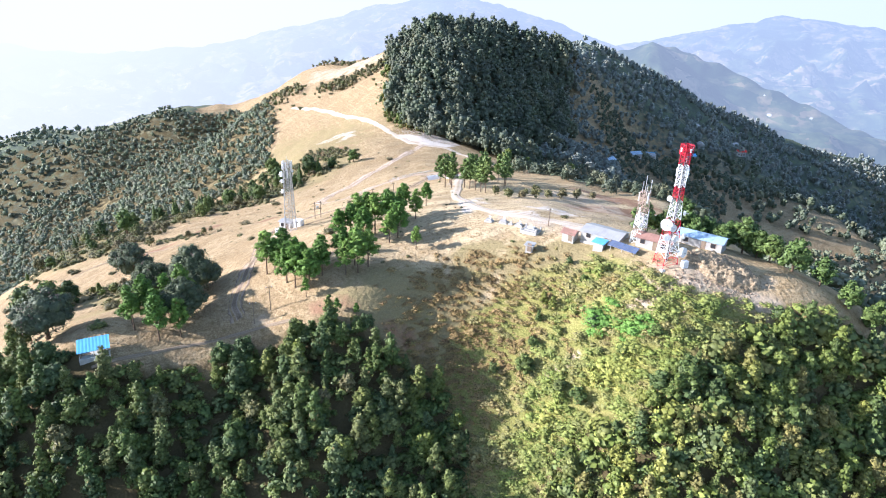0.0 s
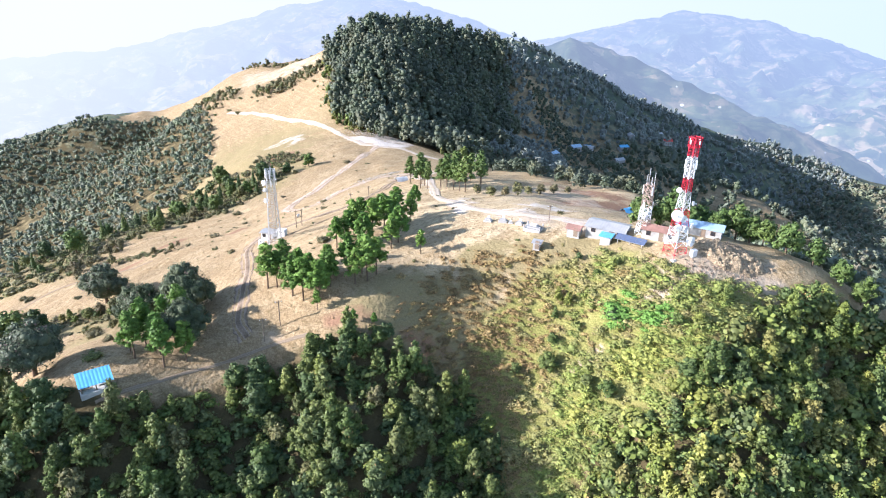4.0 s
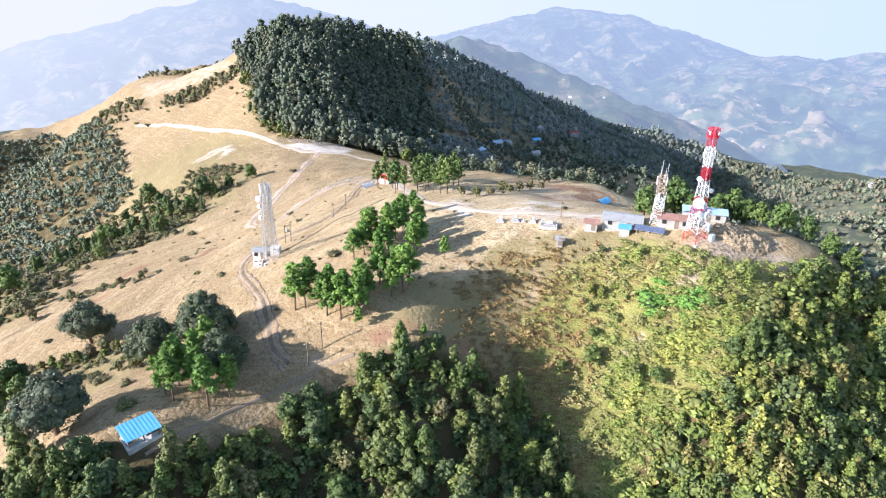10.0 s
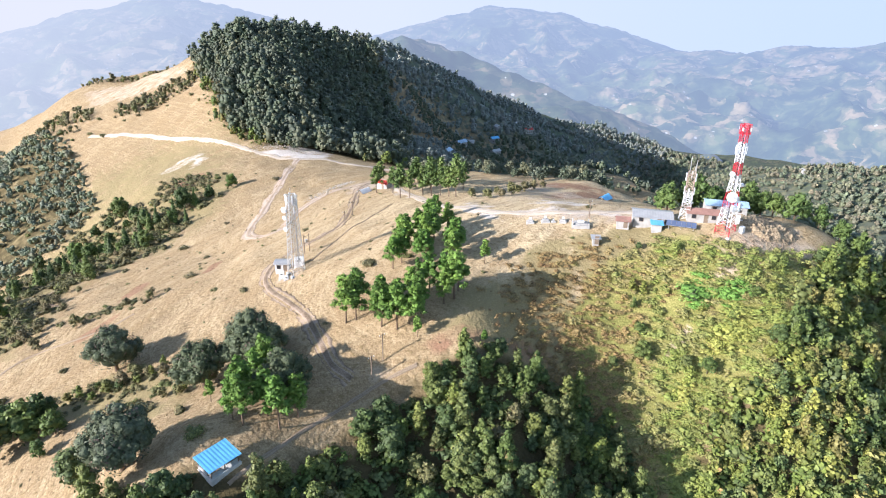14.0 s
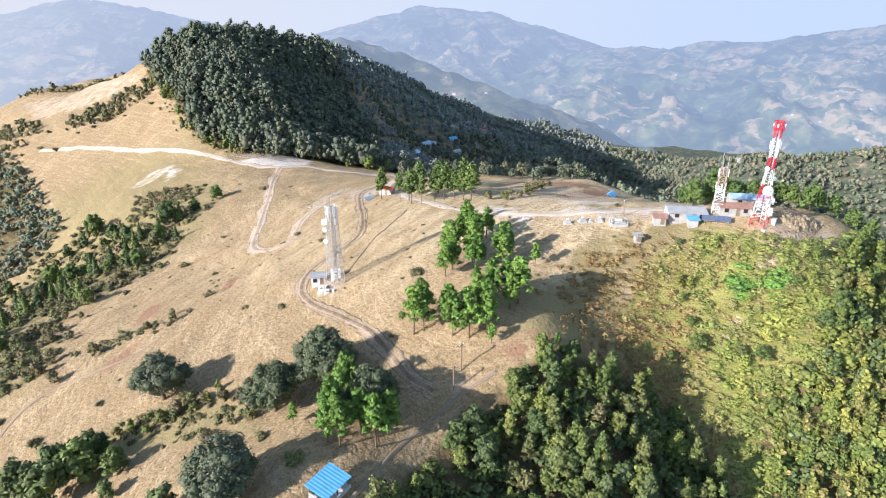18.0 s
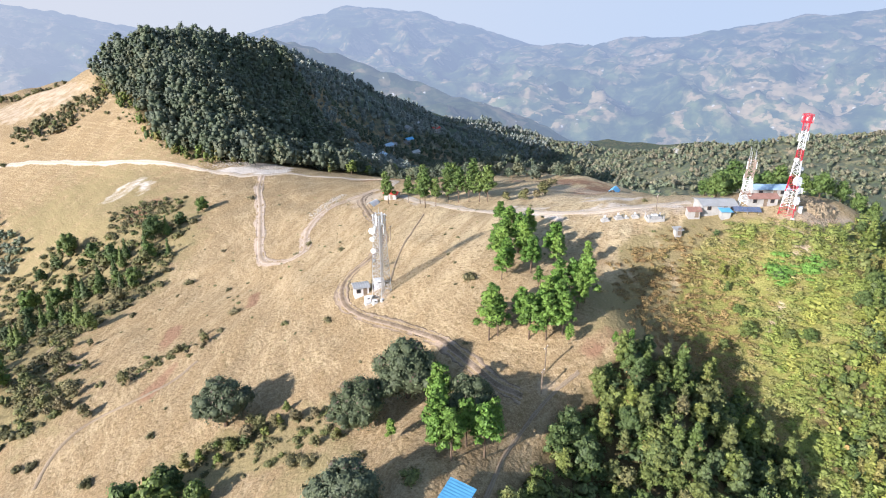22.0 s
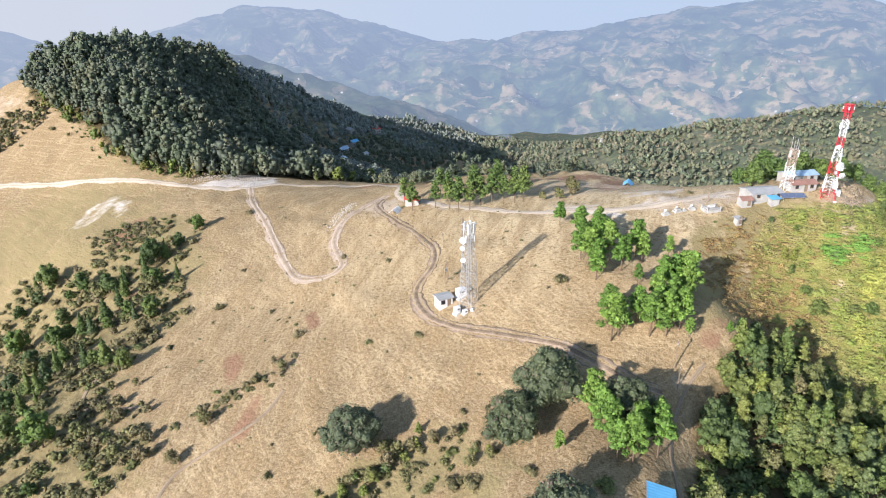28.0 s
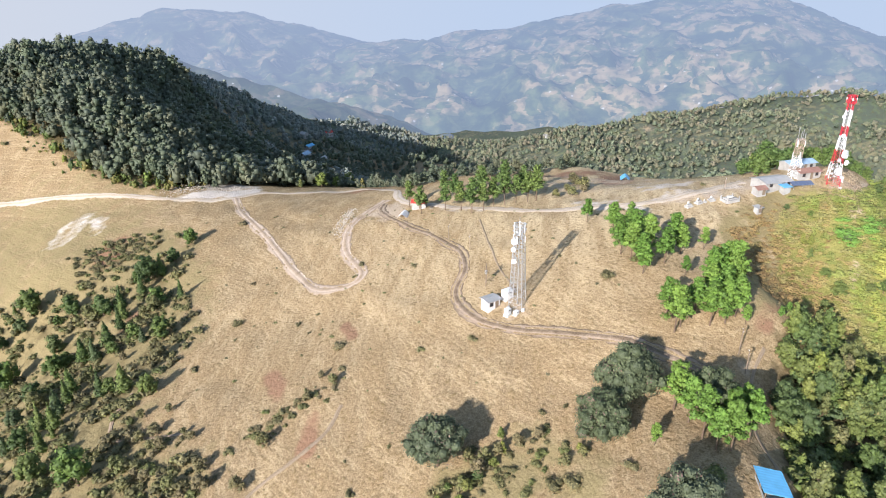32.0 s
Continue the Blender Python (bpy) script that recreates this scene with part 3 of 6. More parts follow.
masks = dict(
    # floor weight is cut on the flank for haze, raised for shaded west-wood gaps
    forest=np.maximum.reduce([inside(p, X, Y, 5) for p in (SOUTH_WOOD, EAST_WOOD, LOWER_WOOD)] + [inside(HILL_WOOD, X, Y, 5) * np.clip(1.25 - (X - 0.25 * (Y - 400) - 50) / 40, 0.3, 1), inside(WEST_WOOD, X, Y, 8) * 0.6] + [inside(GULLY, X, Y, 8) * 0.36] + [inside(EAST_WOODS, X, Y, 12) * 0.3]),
    scrub=np.maximum(inside(SCRUB, X, Y, 5), 0.0),
    # brown grass; the blobs round the hut and ravine also paint cast shade
    brown=np.maximum.reduce([blob(X, Y, -72, 110, 32, 14), np.clip((Y - 330) / 110, 0, 0.9), blob(X, Y, -98, 148, 66, 62) * 1.15, blob(X, Y, -85, 195, 45, 60) * 0.6, blob(X, Y, -40, 300, 62, 75) * 0.85, blob(X, Y, -75, 390, 45, 70), blob(X, Y, -45, 118, 22, 9), blob(X, Y, -100, 200, 30, 26), blob(X, Y, -7, 118, 24, 15), blob(X, Y, 2, 132, 20, 12) * 0.6]),
    # lighter straw on ridge top and bench, the bench share standing in for sunlight
    lightened=np.maximum.reduce([blob(X, Y, 16, 165, 36, 60), blob(X, Y, 60, 195, 25, 30), blob(X, Y, 45, 130, 20, 16), blob(X, Y, -30, 215, 40, 50) * 0.35]),
    olive=np.maximum.reduce([inside(WEST_WOOD, X, Y, 12) * 0.75, inside(SCRUB, X, Y, 16) * 0.8, blob(X, Y, 27, 123, 15, 8), inside(GULLY, X, Y, 14), blob(X, Y, -78, 130, 9, 7) * 0.6, blob(X, Y, -85, 146, 20, 8, -30) * 0.8, blob(X, Y, -88, 300, 40, 40), blob(X, Y, 80, 150, 18, 30), blob(X, Y, -3, 117, 19, 13) * 0.85, blob(X, Y, -85, 365, 60, 62) * 0.62, blob(X, Y, -60, 318, 22, 14) * 0.8, blob(X, Y, 12, 129, 14, 7) * 0.7]),
    vale=np.clip((np.hypot(X + 10, Y - 230) - 330) / 160, 0, 1) * np.where((X < 60) & (Y > 250) & (X > -230), 0.25, 1.0) + inside(WEST_WOOD, X, Y, 10) * 0.3,
    red=np.maximum.reduce([blob(X, Y, -22, 115, 8, 2.5, -12) * 0.6, blob(X, Y, -82, 207, 8, 2.6, 60) * 0.85, blob(X, Y, -91, 185, 7.5, 2.4, 40) * 0.85, blob(X, Y, -60, 204, 8, 2.2, 60) * 0.75, blob(X, Y, -78, 285, 9, 4, 20) * 0.65,
                           blob(X, Y, -6, 112, 7, 3) * 0.7, blob(X, Y, -62, 330, 12, 6, 30) * 0.8, blob(X, Y, 62, 204, 22, 9, -40) * 0.75, blob(X, Y, 55, 183, 20, 7, 25) * 1.0, blob(X, Y, 30, 285, 14, 9, -60) * 0.7]),
    # the first blob also lightens the bench, painted in for missing sunlight
    bare=np.maximum.reduce([blob(X, Y, 42, 180, 26, 40, -15) * 0.42, blob(X, Y, 22, 145, 17, 5, -45) * 0.72, blob(X, Y, 48, 190, 20, 9, -50) * 0.55, blob(X, Y, 48, 112.5, 9, 4.5) * 0.6, blob(X, Y, 59, 112, 9, 4) * 0.62, blob(X, Y, 36, 135, 14, 8, -40) * 0.62, blob(X, Y, 41, 108, 4, 1.5) * .9, blob(X, Y, 25, 104, 3, 1.3) * .9, blob(X, Y, -40, 116, 6, 3, -10) * 0.4,
                            inside([(-124, 610), (-60, 560), (-42, 505), (-57, 500), (-88, 507), (-116, 532)], X, Y, 5) * 0.55, blob(X, Y, 1, 247, 14, 8, 60) * 0.65, blob(X, Y, -43, 165, 6, 6) * 0.5, blob(X, Y, 63, 107, 5, 3) * .8, blob(X, Y, 24, 300, 8, 4, -50) * 0.8]),
    pale=np.maximum.reduce([blob(X, Y, 24, 146, 15, 4, -42) * 0.6, blob(X, Y, 9, 165, 5, 16, -10) * 0.5, blob(X, Y, 30, 157, 9, 9) * 0.5, blob(X, Y, 6, 215, 4, 22) * 0.42, blob(X, Y, -62, 364, 13, 8, 20) * .5, blob(X, Y, -54, 354, 9, 5, 60) * .5, blob(X, Y, -68, 358, 6, 4, -20) * .48, blob(X, Y, -14, 337, 12, 5, -30), blob(X, Y, -3, 328, 10, 4.5), blob(X, Y, 0, 340, 11, 5, -35)]),
)
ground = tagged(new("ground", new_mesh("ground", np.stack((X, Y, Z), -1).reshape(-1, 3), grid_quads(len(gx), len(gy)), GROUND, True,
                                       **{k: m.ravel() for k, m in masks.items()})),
                "dry grassy hill ridge with woods and scrub on its flanks", "hillside", kind="structure")


# ---------------------------------------------------------------- far ranges
def far_range(name, label, crest, r_foot, r_crest, floor, mat, seed, steep=1.0):
    """A hazy mountain range beyond the valley: azimuth and elevation of its crest line, its foot and crest distances."""
    az = np.arange(crest[0][0], crest[-1][0], 0.22)
    el = np.interp(az, [c[0] for c in crest], [c[1] for c in crest])
    r = np.concatenate((np.linspace(r_foot, r_crest, 60), r_crest + np.array([60, 160, 320, 480])))
    A, R = np.meshgrid(np.radians(az), r)
    px, py = -70 + R * np.sin(A), 60 + R * np.cos(A)
    top = 102 + r_crest * np.tan(np.radians(el))[None, :] + 12 * ripple(px, py, 340, seed) + 4 * ripple(px, py, 90, seed + 6)
    k = np.clip((R - r_foot) / (r_crest - r_foot), 0, 1)
    back = np.clip((R - r_crest) / 480, 0, 1)
    rise = k ** steep
    spur = (np.abs(ripple(px, py, 700, seed + 1)) - 0.5) * 110 + (np.abs(ripple(px, py, 330, seed + 2)) - 0.5) * 60 + ripple(px, py, 120, seed + 3) * 4
    z = floor - 120 * np.sin(np.clip(k * 2.2, 0, 1) * math.pi) * (steep > 1.5) + (top - floor) * rise - spur * (k * (1 - k) * 3.2) - back * 160 + ripple(px, py, 45, seed + 4) * 2 * k
    ob = new(name, new_mesh(name, np.stack((px, py, z), -1).reshape(-1, 3), grid_quads(len(az), len(r)), mat, True))
    return tagged(ob, label, "mountain range", kind="structure")


# haze colours that the far slopes give off as emission
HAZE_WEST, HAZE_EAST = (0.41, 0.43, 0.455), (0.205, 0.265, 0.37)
FAR_SLOPES = make_distance("hazed_far_slopes", HAZE_WEST, HAZE_EAST, (0.47, 0.35, 0.195), (0.145, 0.185, 0.075), (0.035, 0.06, 0.035), 1900)
SPUR_SLOPES = make_distance("hazed_spur_slopes", HAZE_WEST, HAZE_EAST, (0.24, 0.19, 0.11), (0.10, 0.13, 0.06), (0.025, 0.045, 0.025), 2000)
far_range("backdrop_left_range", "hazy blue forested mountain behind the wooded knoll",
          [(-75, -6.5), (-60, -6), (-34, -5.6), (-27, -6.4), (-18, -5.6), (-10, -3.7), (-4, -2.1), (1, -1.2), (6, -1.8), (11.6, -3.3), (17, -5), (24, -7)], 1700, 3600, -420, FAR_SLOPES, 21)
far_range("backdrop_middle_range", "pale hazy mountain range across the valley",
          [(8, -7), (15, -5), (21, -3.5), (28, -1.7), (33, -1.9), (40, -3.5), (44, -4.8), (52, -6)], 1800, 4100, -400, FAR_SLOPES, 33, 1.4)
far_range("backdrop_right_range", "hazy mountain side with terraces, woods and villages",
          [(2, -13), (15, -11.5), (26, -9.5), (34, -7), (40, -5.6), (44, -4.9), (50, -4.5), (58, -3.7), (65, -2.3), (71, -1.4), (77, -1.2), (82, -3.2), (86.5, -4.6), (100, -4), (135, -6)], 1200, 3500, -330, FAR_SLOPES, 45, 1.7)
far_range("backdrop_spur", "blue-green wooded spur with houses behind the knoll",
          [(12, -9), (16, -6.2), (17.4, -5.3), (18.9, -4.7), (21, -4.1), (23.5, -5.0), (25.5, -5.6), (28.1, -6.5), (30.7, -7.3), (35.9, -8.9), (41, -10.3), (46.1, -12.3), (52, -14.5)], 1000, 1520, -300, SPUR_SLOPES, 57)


def haze_wall():
    """The bright valley haze that closes the view all round, put in as a glowing wall."""
    n, rows = 96, 12
    a = np.linspace(0, 2 * math.pi, n + 1)
    zz = np.linspace(-1500, 650, rows)
    A, ZZ = np.meshgrid(a, zz)
    v = np.stack((-70 + 4550 * np.sin(A), 60 + 4550 * np.cos(A), ZZ), -1).reshape(-1, 3)
    m = bpy.data.materials.new("valley_haze")
    m.use_nodes = True
    nt = m.node_tree
    nt.nodes.remove(nt.nodes["Principled BSDF"])
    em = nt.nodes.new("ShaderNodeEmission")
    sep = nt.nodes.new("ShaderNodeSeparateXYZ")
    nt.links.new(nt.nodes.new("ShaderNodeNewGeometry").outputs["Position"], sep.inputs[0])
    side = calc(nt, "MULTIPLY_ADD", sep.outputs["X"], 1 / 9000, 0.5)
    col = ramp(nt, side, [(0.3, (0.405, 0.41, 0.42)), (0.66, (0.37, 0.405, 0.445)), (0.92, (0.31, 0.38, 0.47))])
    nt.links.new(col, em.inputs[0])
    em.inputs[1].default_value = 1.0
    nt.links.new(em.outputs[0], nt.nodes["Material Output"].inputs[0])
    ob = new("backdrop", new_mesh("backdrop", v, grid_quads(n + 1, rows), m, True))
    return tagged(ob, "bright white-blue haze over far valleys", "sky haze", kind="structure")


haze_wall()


# ---------------------------------------------------------------- plants
def lump(n=2):
    """A cube blown up to a ball, as quads."""
    v, q = [], []
    t = np.linspace(-1, 1, n + 1)
    for ax in range(3):
        for sgn in (-1, 1):
            base = len(v)
            for b in t:
                for c in t:
                    p = [0, 0, 0]
                    p[ax], p[(ax + 1) % 3], p[(ax + 2) % 3] = sgn, b * sgn, c
                    v.append(p)
            for i in range(n):
                for j in range(n):
                    k = base + i * (n + 1) + j
                    q.append((k, k + n + 1, k + n + 2, k + 1))
    v, same = np.unique(np.round(np.array(v, float), 5), axis=0, return_inverse=True)
    return v / np.linalg.norm(v, axis=1)[:, None], np.ravel(same)[np.array(q)]


LUMPS = {n: lump(n) for n in (1, 2, 3)}


def crown(seed, lobes, leaves, size, core=0.8, n=2, droop=0.0):
    """A leafy crown: uneven lobes, tinted dark as the shade inside, under many small leaf sprays set at all angles.
    Returns vertices, quads, tint, dry.
    """
    rng = np.random.RandomState(seed)
    vs, qs, ts, ds, base = [], [], [], [], 0
    lv, lq = LUMPS[n]
    lobes = np.array(lobes, float)
    for L in lobes:
        v = lv * (1 + rng.uniform(-0.16, 0.16, (len(lv), 1))) * L[3:6] * core + L[:3]
        # low tint paints the crown's inner shade onto the lobes
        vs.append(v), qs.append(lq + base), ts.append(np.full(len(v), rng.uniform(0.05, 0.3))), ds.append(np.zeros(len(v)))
        base += len(v)
    area = lobes[:, 3] * lobes[:, 4] + lobes[:, 3] * lobes[:, 5]
    pick = rng.choice(len(lobes), leaves, p=area / area.sum())
    d = rng.normal(size=(leaves, 3))
    d[:, 2] = np.abs(d[:, 2]) * np.where(rng.rand(leaves) < 0.74, 1, -1)
    d /= np.linalg.norm(d, axis=1)[:, None]
    p = lobes[pick, :3] + d * lobes[pick, 3:6] * rng.uniform(0.72, 1.3, (leaves, 1))
    nrm = d + rng.normal(size=(leaves, 3)) * 0.34
    nrm[:, 2] += 0.15 - droop
    nrm /= np.linalg.norm(nrm, axis=1)[:, None]
    u = np.cross(nrm, rng.normal(size=(leaves, 3)))
    u /= np.linalg.norm(u, axis=1)[:, None]
    w = np.cross(nrm, u)
    s = size * rng.uniform(0.55, 1.3, (leaves, 1))
    a, b = s * rng.uniform(0.7, 1.2, (leaves, 1)), s * rng.uniform(0.4, 0.8, (leaves, 1))
    bend = nrm * s * 0.28
    v = np.stack((p - u * a, p - w * b + bend, p + u * a * rng.uniform(0.7, 1.1, (leaves, 1)), p + w * b + bend * 0.4), 1).reshape(-1, 3)
    vs.append(v)
    qs.append(np.arange(leaves * 4).reshape(-1, 4) + base)
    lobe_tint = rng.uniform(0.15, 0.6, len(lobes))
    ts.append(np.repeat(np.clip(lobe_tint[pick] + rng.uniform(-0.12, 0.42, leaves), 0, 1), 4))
    lobe_dry = rng.uniform(0, 1, len(lobes))
    ds.append(np.repeat(np.clip(lobe_dry[pick] * 0.75 + rng.uniform(0, 0.25, leaves), 0, 1), 4))
    return np.concatenate(vs), np.concatenate(qs), np.concatenate(ts), np.concatenate(ds)


def tube(points, radii, sides=6):
    """A tapered limb along points."""
    pts = [Vector(p) for p in points]
    v, q = [], []
    for k, p in enumerate(pts):
        ax = (pts[min(k + 1, len(pts) - 1)] - pts[max(k - 1, 0)]).normalized()
        side = ax.cross(Vector((0.31, 0.95, 0.1))).normalized()
        up = ax.cross(side)
        for i in range(sides):
            t = 2 * math.pi * i / sides
            v.append(p + (side * math.cos(t) + up * math.sin(t)) * radii[k])
    for k in range(len(pts) - 1):
        for i in range(sides):
            a, b = k * sides + i, k * sides + (i + 1) % sides
            q.append((a, b, b + sides, a + sides))
    return np.array([tuple(p) for p in v]), np.array(q)


def join(pieces):
    vs, qs, base = [], [], 0
    for v, q in pieces:
        vs.append(v), qs.append(q + base)
        base += len(v)
    return np.concatenate(vs), np.concatenate(qs)


def trunk(seed, h, r, limbs, low, reach, lean=0.25):
    rng = np.random.RandomState(seed)
    top = np.array([rng.uniform(-lean, lean), rng.uniform(-lean, lean), h])
    pieces = [tube([(0, 0, -0.6), (0, 0, 0.3), top * 0.5 + (0, 0, 0), top], [r * 1.35, r, r * 0.75, r * 0.25])]
    for k in range(limbs):
        z = rng.uniform(low, h * 0.92)
        a = rng.uniform(0, 2 * math.pi)
        b = top * (z / h)
        e = b + np.array([math.cos(a), math.sin(a), rng.uniform(0.15, 0.7)]) * reach * rng.uniform(0.6, 1)
        pieces.append(tube([b, (b + e) / 2 + (0, 0, 0.1), e], [r * 0.4, r * 0.26, r * 0.1], 4))
    return join(pieces)


def lobes_forest(rng):
    h = rng.uniform(6.4, 9.0)
    out = [(0, 0, h * .36, 1.1, 1.1, h * .28), (rng.uniform(-.2, .2), rng.uniform(-.2, .2), h * .68, .75, .75, h * .24)]
    for k in range(15):
        f = (k + rng.uniform(0, 1)) / 15
        a = k * 2.4 + rng.uniform(-.5, .5)
        r = (1.5 * (1.04 - f) ** 0.75 + 0.12) * rng.uniform(.6, 1.1)
        w = (0.95 - .45 * f) * rng.uniform(.75, 1.2)
        out.append((math.cos(a) * r, math.sin(a) * r, h * (.16 + .78 * f), w, w, w * rng.uniform(.75, 1.05)))
    return out, h


def lobes_round(rng):
    h = rng.uniform(5.2, 7.2)
    out = [(0, 0, h * .5, 1.6, 1.6, h * .34)]
    for k in range(13):
        a, z = k * 2.4 + rng.uniform(-.6, .6), .22 + .7 * (k + rng.uniform(0, 1)) / 13
        r = 1.75 * math.sqrt(max(0.04, 1 - (2 * z - .85) ** 2)) * rng.uniform(.75, 1.1)
        w = rng.uniform(.6, 1.05)
        out.append((math.cos(a) * r, math.sin(a) * r, h * z, w, w, w * .85))
    return out, h


def lobes_pine(rng):
    h = rng.uniform(8.6, 10.4)
    out = [(0, 0, h * .62, .7, .7, h * .22)]
    for k in range(32):
        f = (k + rng.uniform(0, 1)) / 32
        a, r = k * 2.4 + rng.uniform(-.7, .7), (1.08 - f) ** 0.55 * rng.uniform(.7, 2.1)
        w = (0.85 - .3 * f) * rng.uniform(.55, 1.05)
        out.append((math.cos(a) * r, math.sin(a) * r, h * (.36 + .60 * f), w, w, w * .7))
    return out, h


def lobes_oak(rng):
    out = [(0, 0, 3.7, 3.0, 3.0, 2.8)]
    domes = [(0, 0, 5.0, 2.6)] + [(2.1 * math.cos(a), 2.1 * math.sin(a), rng.uniform(2.9, 4.2), rng.uniform(1.9, 2.5)) for a in (0.4 + 1.26 * k + rng.uniform(-.3, .3) for k in range(5))]
    for x, y, z, r in domes:
        out.append((x, y, z, r * .8, r * .8, r * .8))
        for k in range(9):
            a, el = k * 2.4 + rng.uniform(-.4, .4), math.asin(rng.uniform(-.2, 1))
            w = rng.uniform(.6, 1.0)
            out.append((x + r * .85 * math.cos(a) * math.cos(el), y + r * .85 * math.sin(a) * math.cos(el), z + r * .85 * math.sin(el), w, w, w * .85))
    return out, 7.8


def lobes_cypress(rng):
    h = rng.uniform(4.5, 6.5)
    return [(rng.uniform(-.1, .1), rng.uniform(-.1, .1), .7 + (h - 1) * f, 1.0 * (1.05 - f), 1.0 * (1.05 - f), .75) for f in np.linspace(0, .96, 7)], h


def lobes_shrub(rng):
    return [(rng.uniform(-.6, .6), rng.uniform(-.6, .6), rng.uniform(.25, .6), rng.uniform(.5, .9), rng.uniform(.5, .9), rng.uniform(.4, .65)) for k in range(5)], 1.2


def lobes_carpet(rng):
    return [(rng.uniform(-.7, .7), rng.uniform(-.7, .7), rng.uniform(.1, .4), rng.uniform(.6, 1.0), rng.uniform(.6, 1.0), rng.uniform(.4, .6)) for k in range(5)], 1.0


def variants(count, seed, lobes_of, leaves, size, core, n, trunk_args, leaf, bark=True, droop=0.0):
    """Several shapes of one kind of plant: crown arrays, crown mesh, trunk arrays, trunk mesh."""
    out = []
    for k in range(count):
        rng = np.random.RandomState(seed + k)
        lobes, h = lobes_of(rng)
        c = crown(seed + 50 + k, lobes, leaves, size, core, n, droop)
        t = trunk(seed + 90 + k, h * trunk_args[0], trunk_args[1], trunk_args[2], h * trunk_args[3], trunk_args[4]) if bark else None
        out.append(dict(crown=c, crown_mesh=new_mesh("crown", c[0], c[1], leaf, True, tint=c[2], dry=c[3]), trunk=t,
                        trunk_mesh=new_mesh("trunk", t[0], t[1], BARK, True) if bark else None))
    return out


FOREST = variants(7, 100, lobes_forest, 1000, 0.25, 0.8, 2, (0.85, 0.16, 4, 0.3, 1.2), LEAF_FOREST)
ROUNDS = variants(4, 200, lobes_round, 1000, 0.25, 0.84, 2, (0.7, 0.18, 4, 0.3, 1.3), LEAF_FOREST)
PINES = variants(6, 300, lobes_pine, 2000, 0.25, 0.66, 2, (0.95, 0.15, 7, 0.45, 1.3), LEAF_PINE)
OAKS = variants(4, 400, lobes_oak, 9500, 0.175, 0.88, 2, (0.6, 0.34, 6, 0.3, 2.6), LEAF_OAK)
CYPRESSES = variants(3, 500, lobes_cypress, 600, 0.22, 0.85, 2, (0.6, 0.1, 0, 0.3, 1), LEAF_CYPRESS)
SHRUBS = variants(3, 600, lobes_shrub, 260, 0.15, 0.75, 2, (0.5, 0.07, 4, 0.2, 0.6), LEAF_SHRUB)
ROAD_GROVE = variants(3, 330, lobes_pine, 1100, 0.30, 0.7, 2, (0.95, 0.15, 7, 0.45, 1.3), LEAF_BROAD)
BROAD_PINES = variants(3, 350, lobes_round, 1000, 0.30, 0.78, 2, (0.8, 0.2, 6, 0.25, 1.6), LEAF_BROAD)
GULLY_TREES = variants(4, 700, lobes_round, 800, 0.28, 0.82, 2, (0.7, 0.16, 5, 0.3, 1.4), LEAF_CYPRESS)
DULL_TREES = variants(3, 720, lobes_round, 600, 0.28, 0.7, 2, (0.8, 0.14, 6, 0.2, 1.5), LEAF_SHRUB)
EAST_TREES = variants(4, 240, lobes_round, 950, 0.25, 0.84, 2, (0.7, 0.18, 4, 0.3, 1.3), LEAF_EAST) + variants(3, 140, lobes_forest, 950, 0.25, 0.8, 2, (0.85, 0.16, 4, 0.3, 1.2), LEAF_EAST)
FOREST_REST = variants(5, 120, lobes_forest, 240, 0.42, 0.84, 1, (0.85, 0.16, 0, 0.3, 1.2), LEAF_FOREST) + variants(2, 220, lobes_round, 230, 0.42, 0.86, 1, (0.7, 0.18, 0, 0.3, 1.3), LEAF_FOREST)
SCRUB_PLANTS = variants(5, 820, lobes_carpet, 130, 0.15, 0.6, 1, (0.5, 0.07, 4, 0.2, 0.6), LEAF_VINE, False, -0.45)
LOW_BUSHES = variants(3, 640, lobes_shrub, 90, 0.2, 0.75, 1, (0.5, 0.07, 4, 0.2, 0.6), LEAF_SHRUB, False)
VINES = variants(4, 800, lobes_shrub, 60, 0.25, 0.74, 1, (0.5, 0.07, 4, 0.2, 0.6), LEAF_VINE, False)


def ground_z(x, y):
    return float(height(x, y))


def plant(kinds, k, x, y, scale, label, category, group, turn=None, squash=1.0):
    """One tree or shrub with its trunk and crown, rooted in the ground."""
    v = kinds[k % len(kinds)]
    rng = random.Random(int(x * 31 + y * 17) + k)
    root = new(category.replace(" ", "_"))
    root.matrix_basis = pose(x, y, ground_z(x, y) - 0.05, rz=rng.uniform(0, 360) if turn is None else turn) @ Matrix.Diagonal((scale, scale, scale * squash, 1))
    for name, me in (("trunk", v["trunk_mesh"]), ("crown", v["crown_mesh"])):
        if me:
            new(name, me).parent = root
    return tagged(root, label, category, group)


def scatter(poly, spacing, seed, keep=None):
    """Uneven spots inside an outline."""
    rng = np.random.RandomState(seed)
    p = np.array(poly, float)
    (x0, y0), (x1, y1) = p.min(0), p.max(0)
    gx, gy = np.meshgrid(np.arange(x0, x1, spacing), np.arange(y0, y1, spacing))
    x = gx.ravel() + rng.uniform(-.48, .48, gx.size) * spacing
    y = gy.ravel() + rng.uniform(-.48, .48, gx.size) * spacing
    ok = inside(poly, x, y) & (rng.rand(len(x)) < 0.93)
    if keep is not None:
        ok &= keep(x, y, rng)
    return np.stack((x[ok], y[ok]), -1)


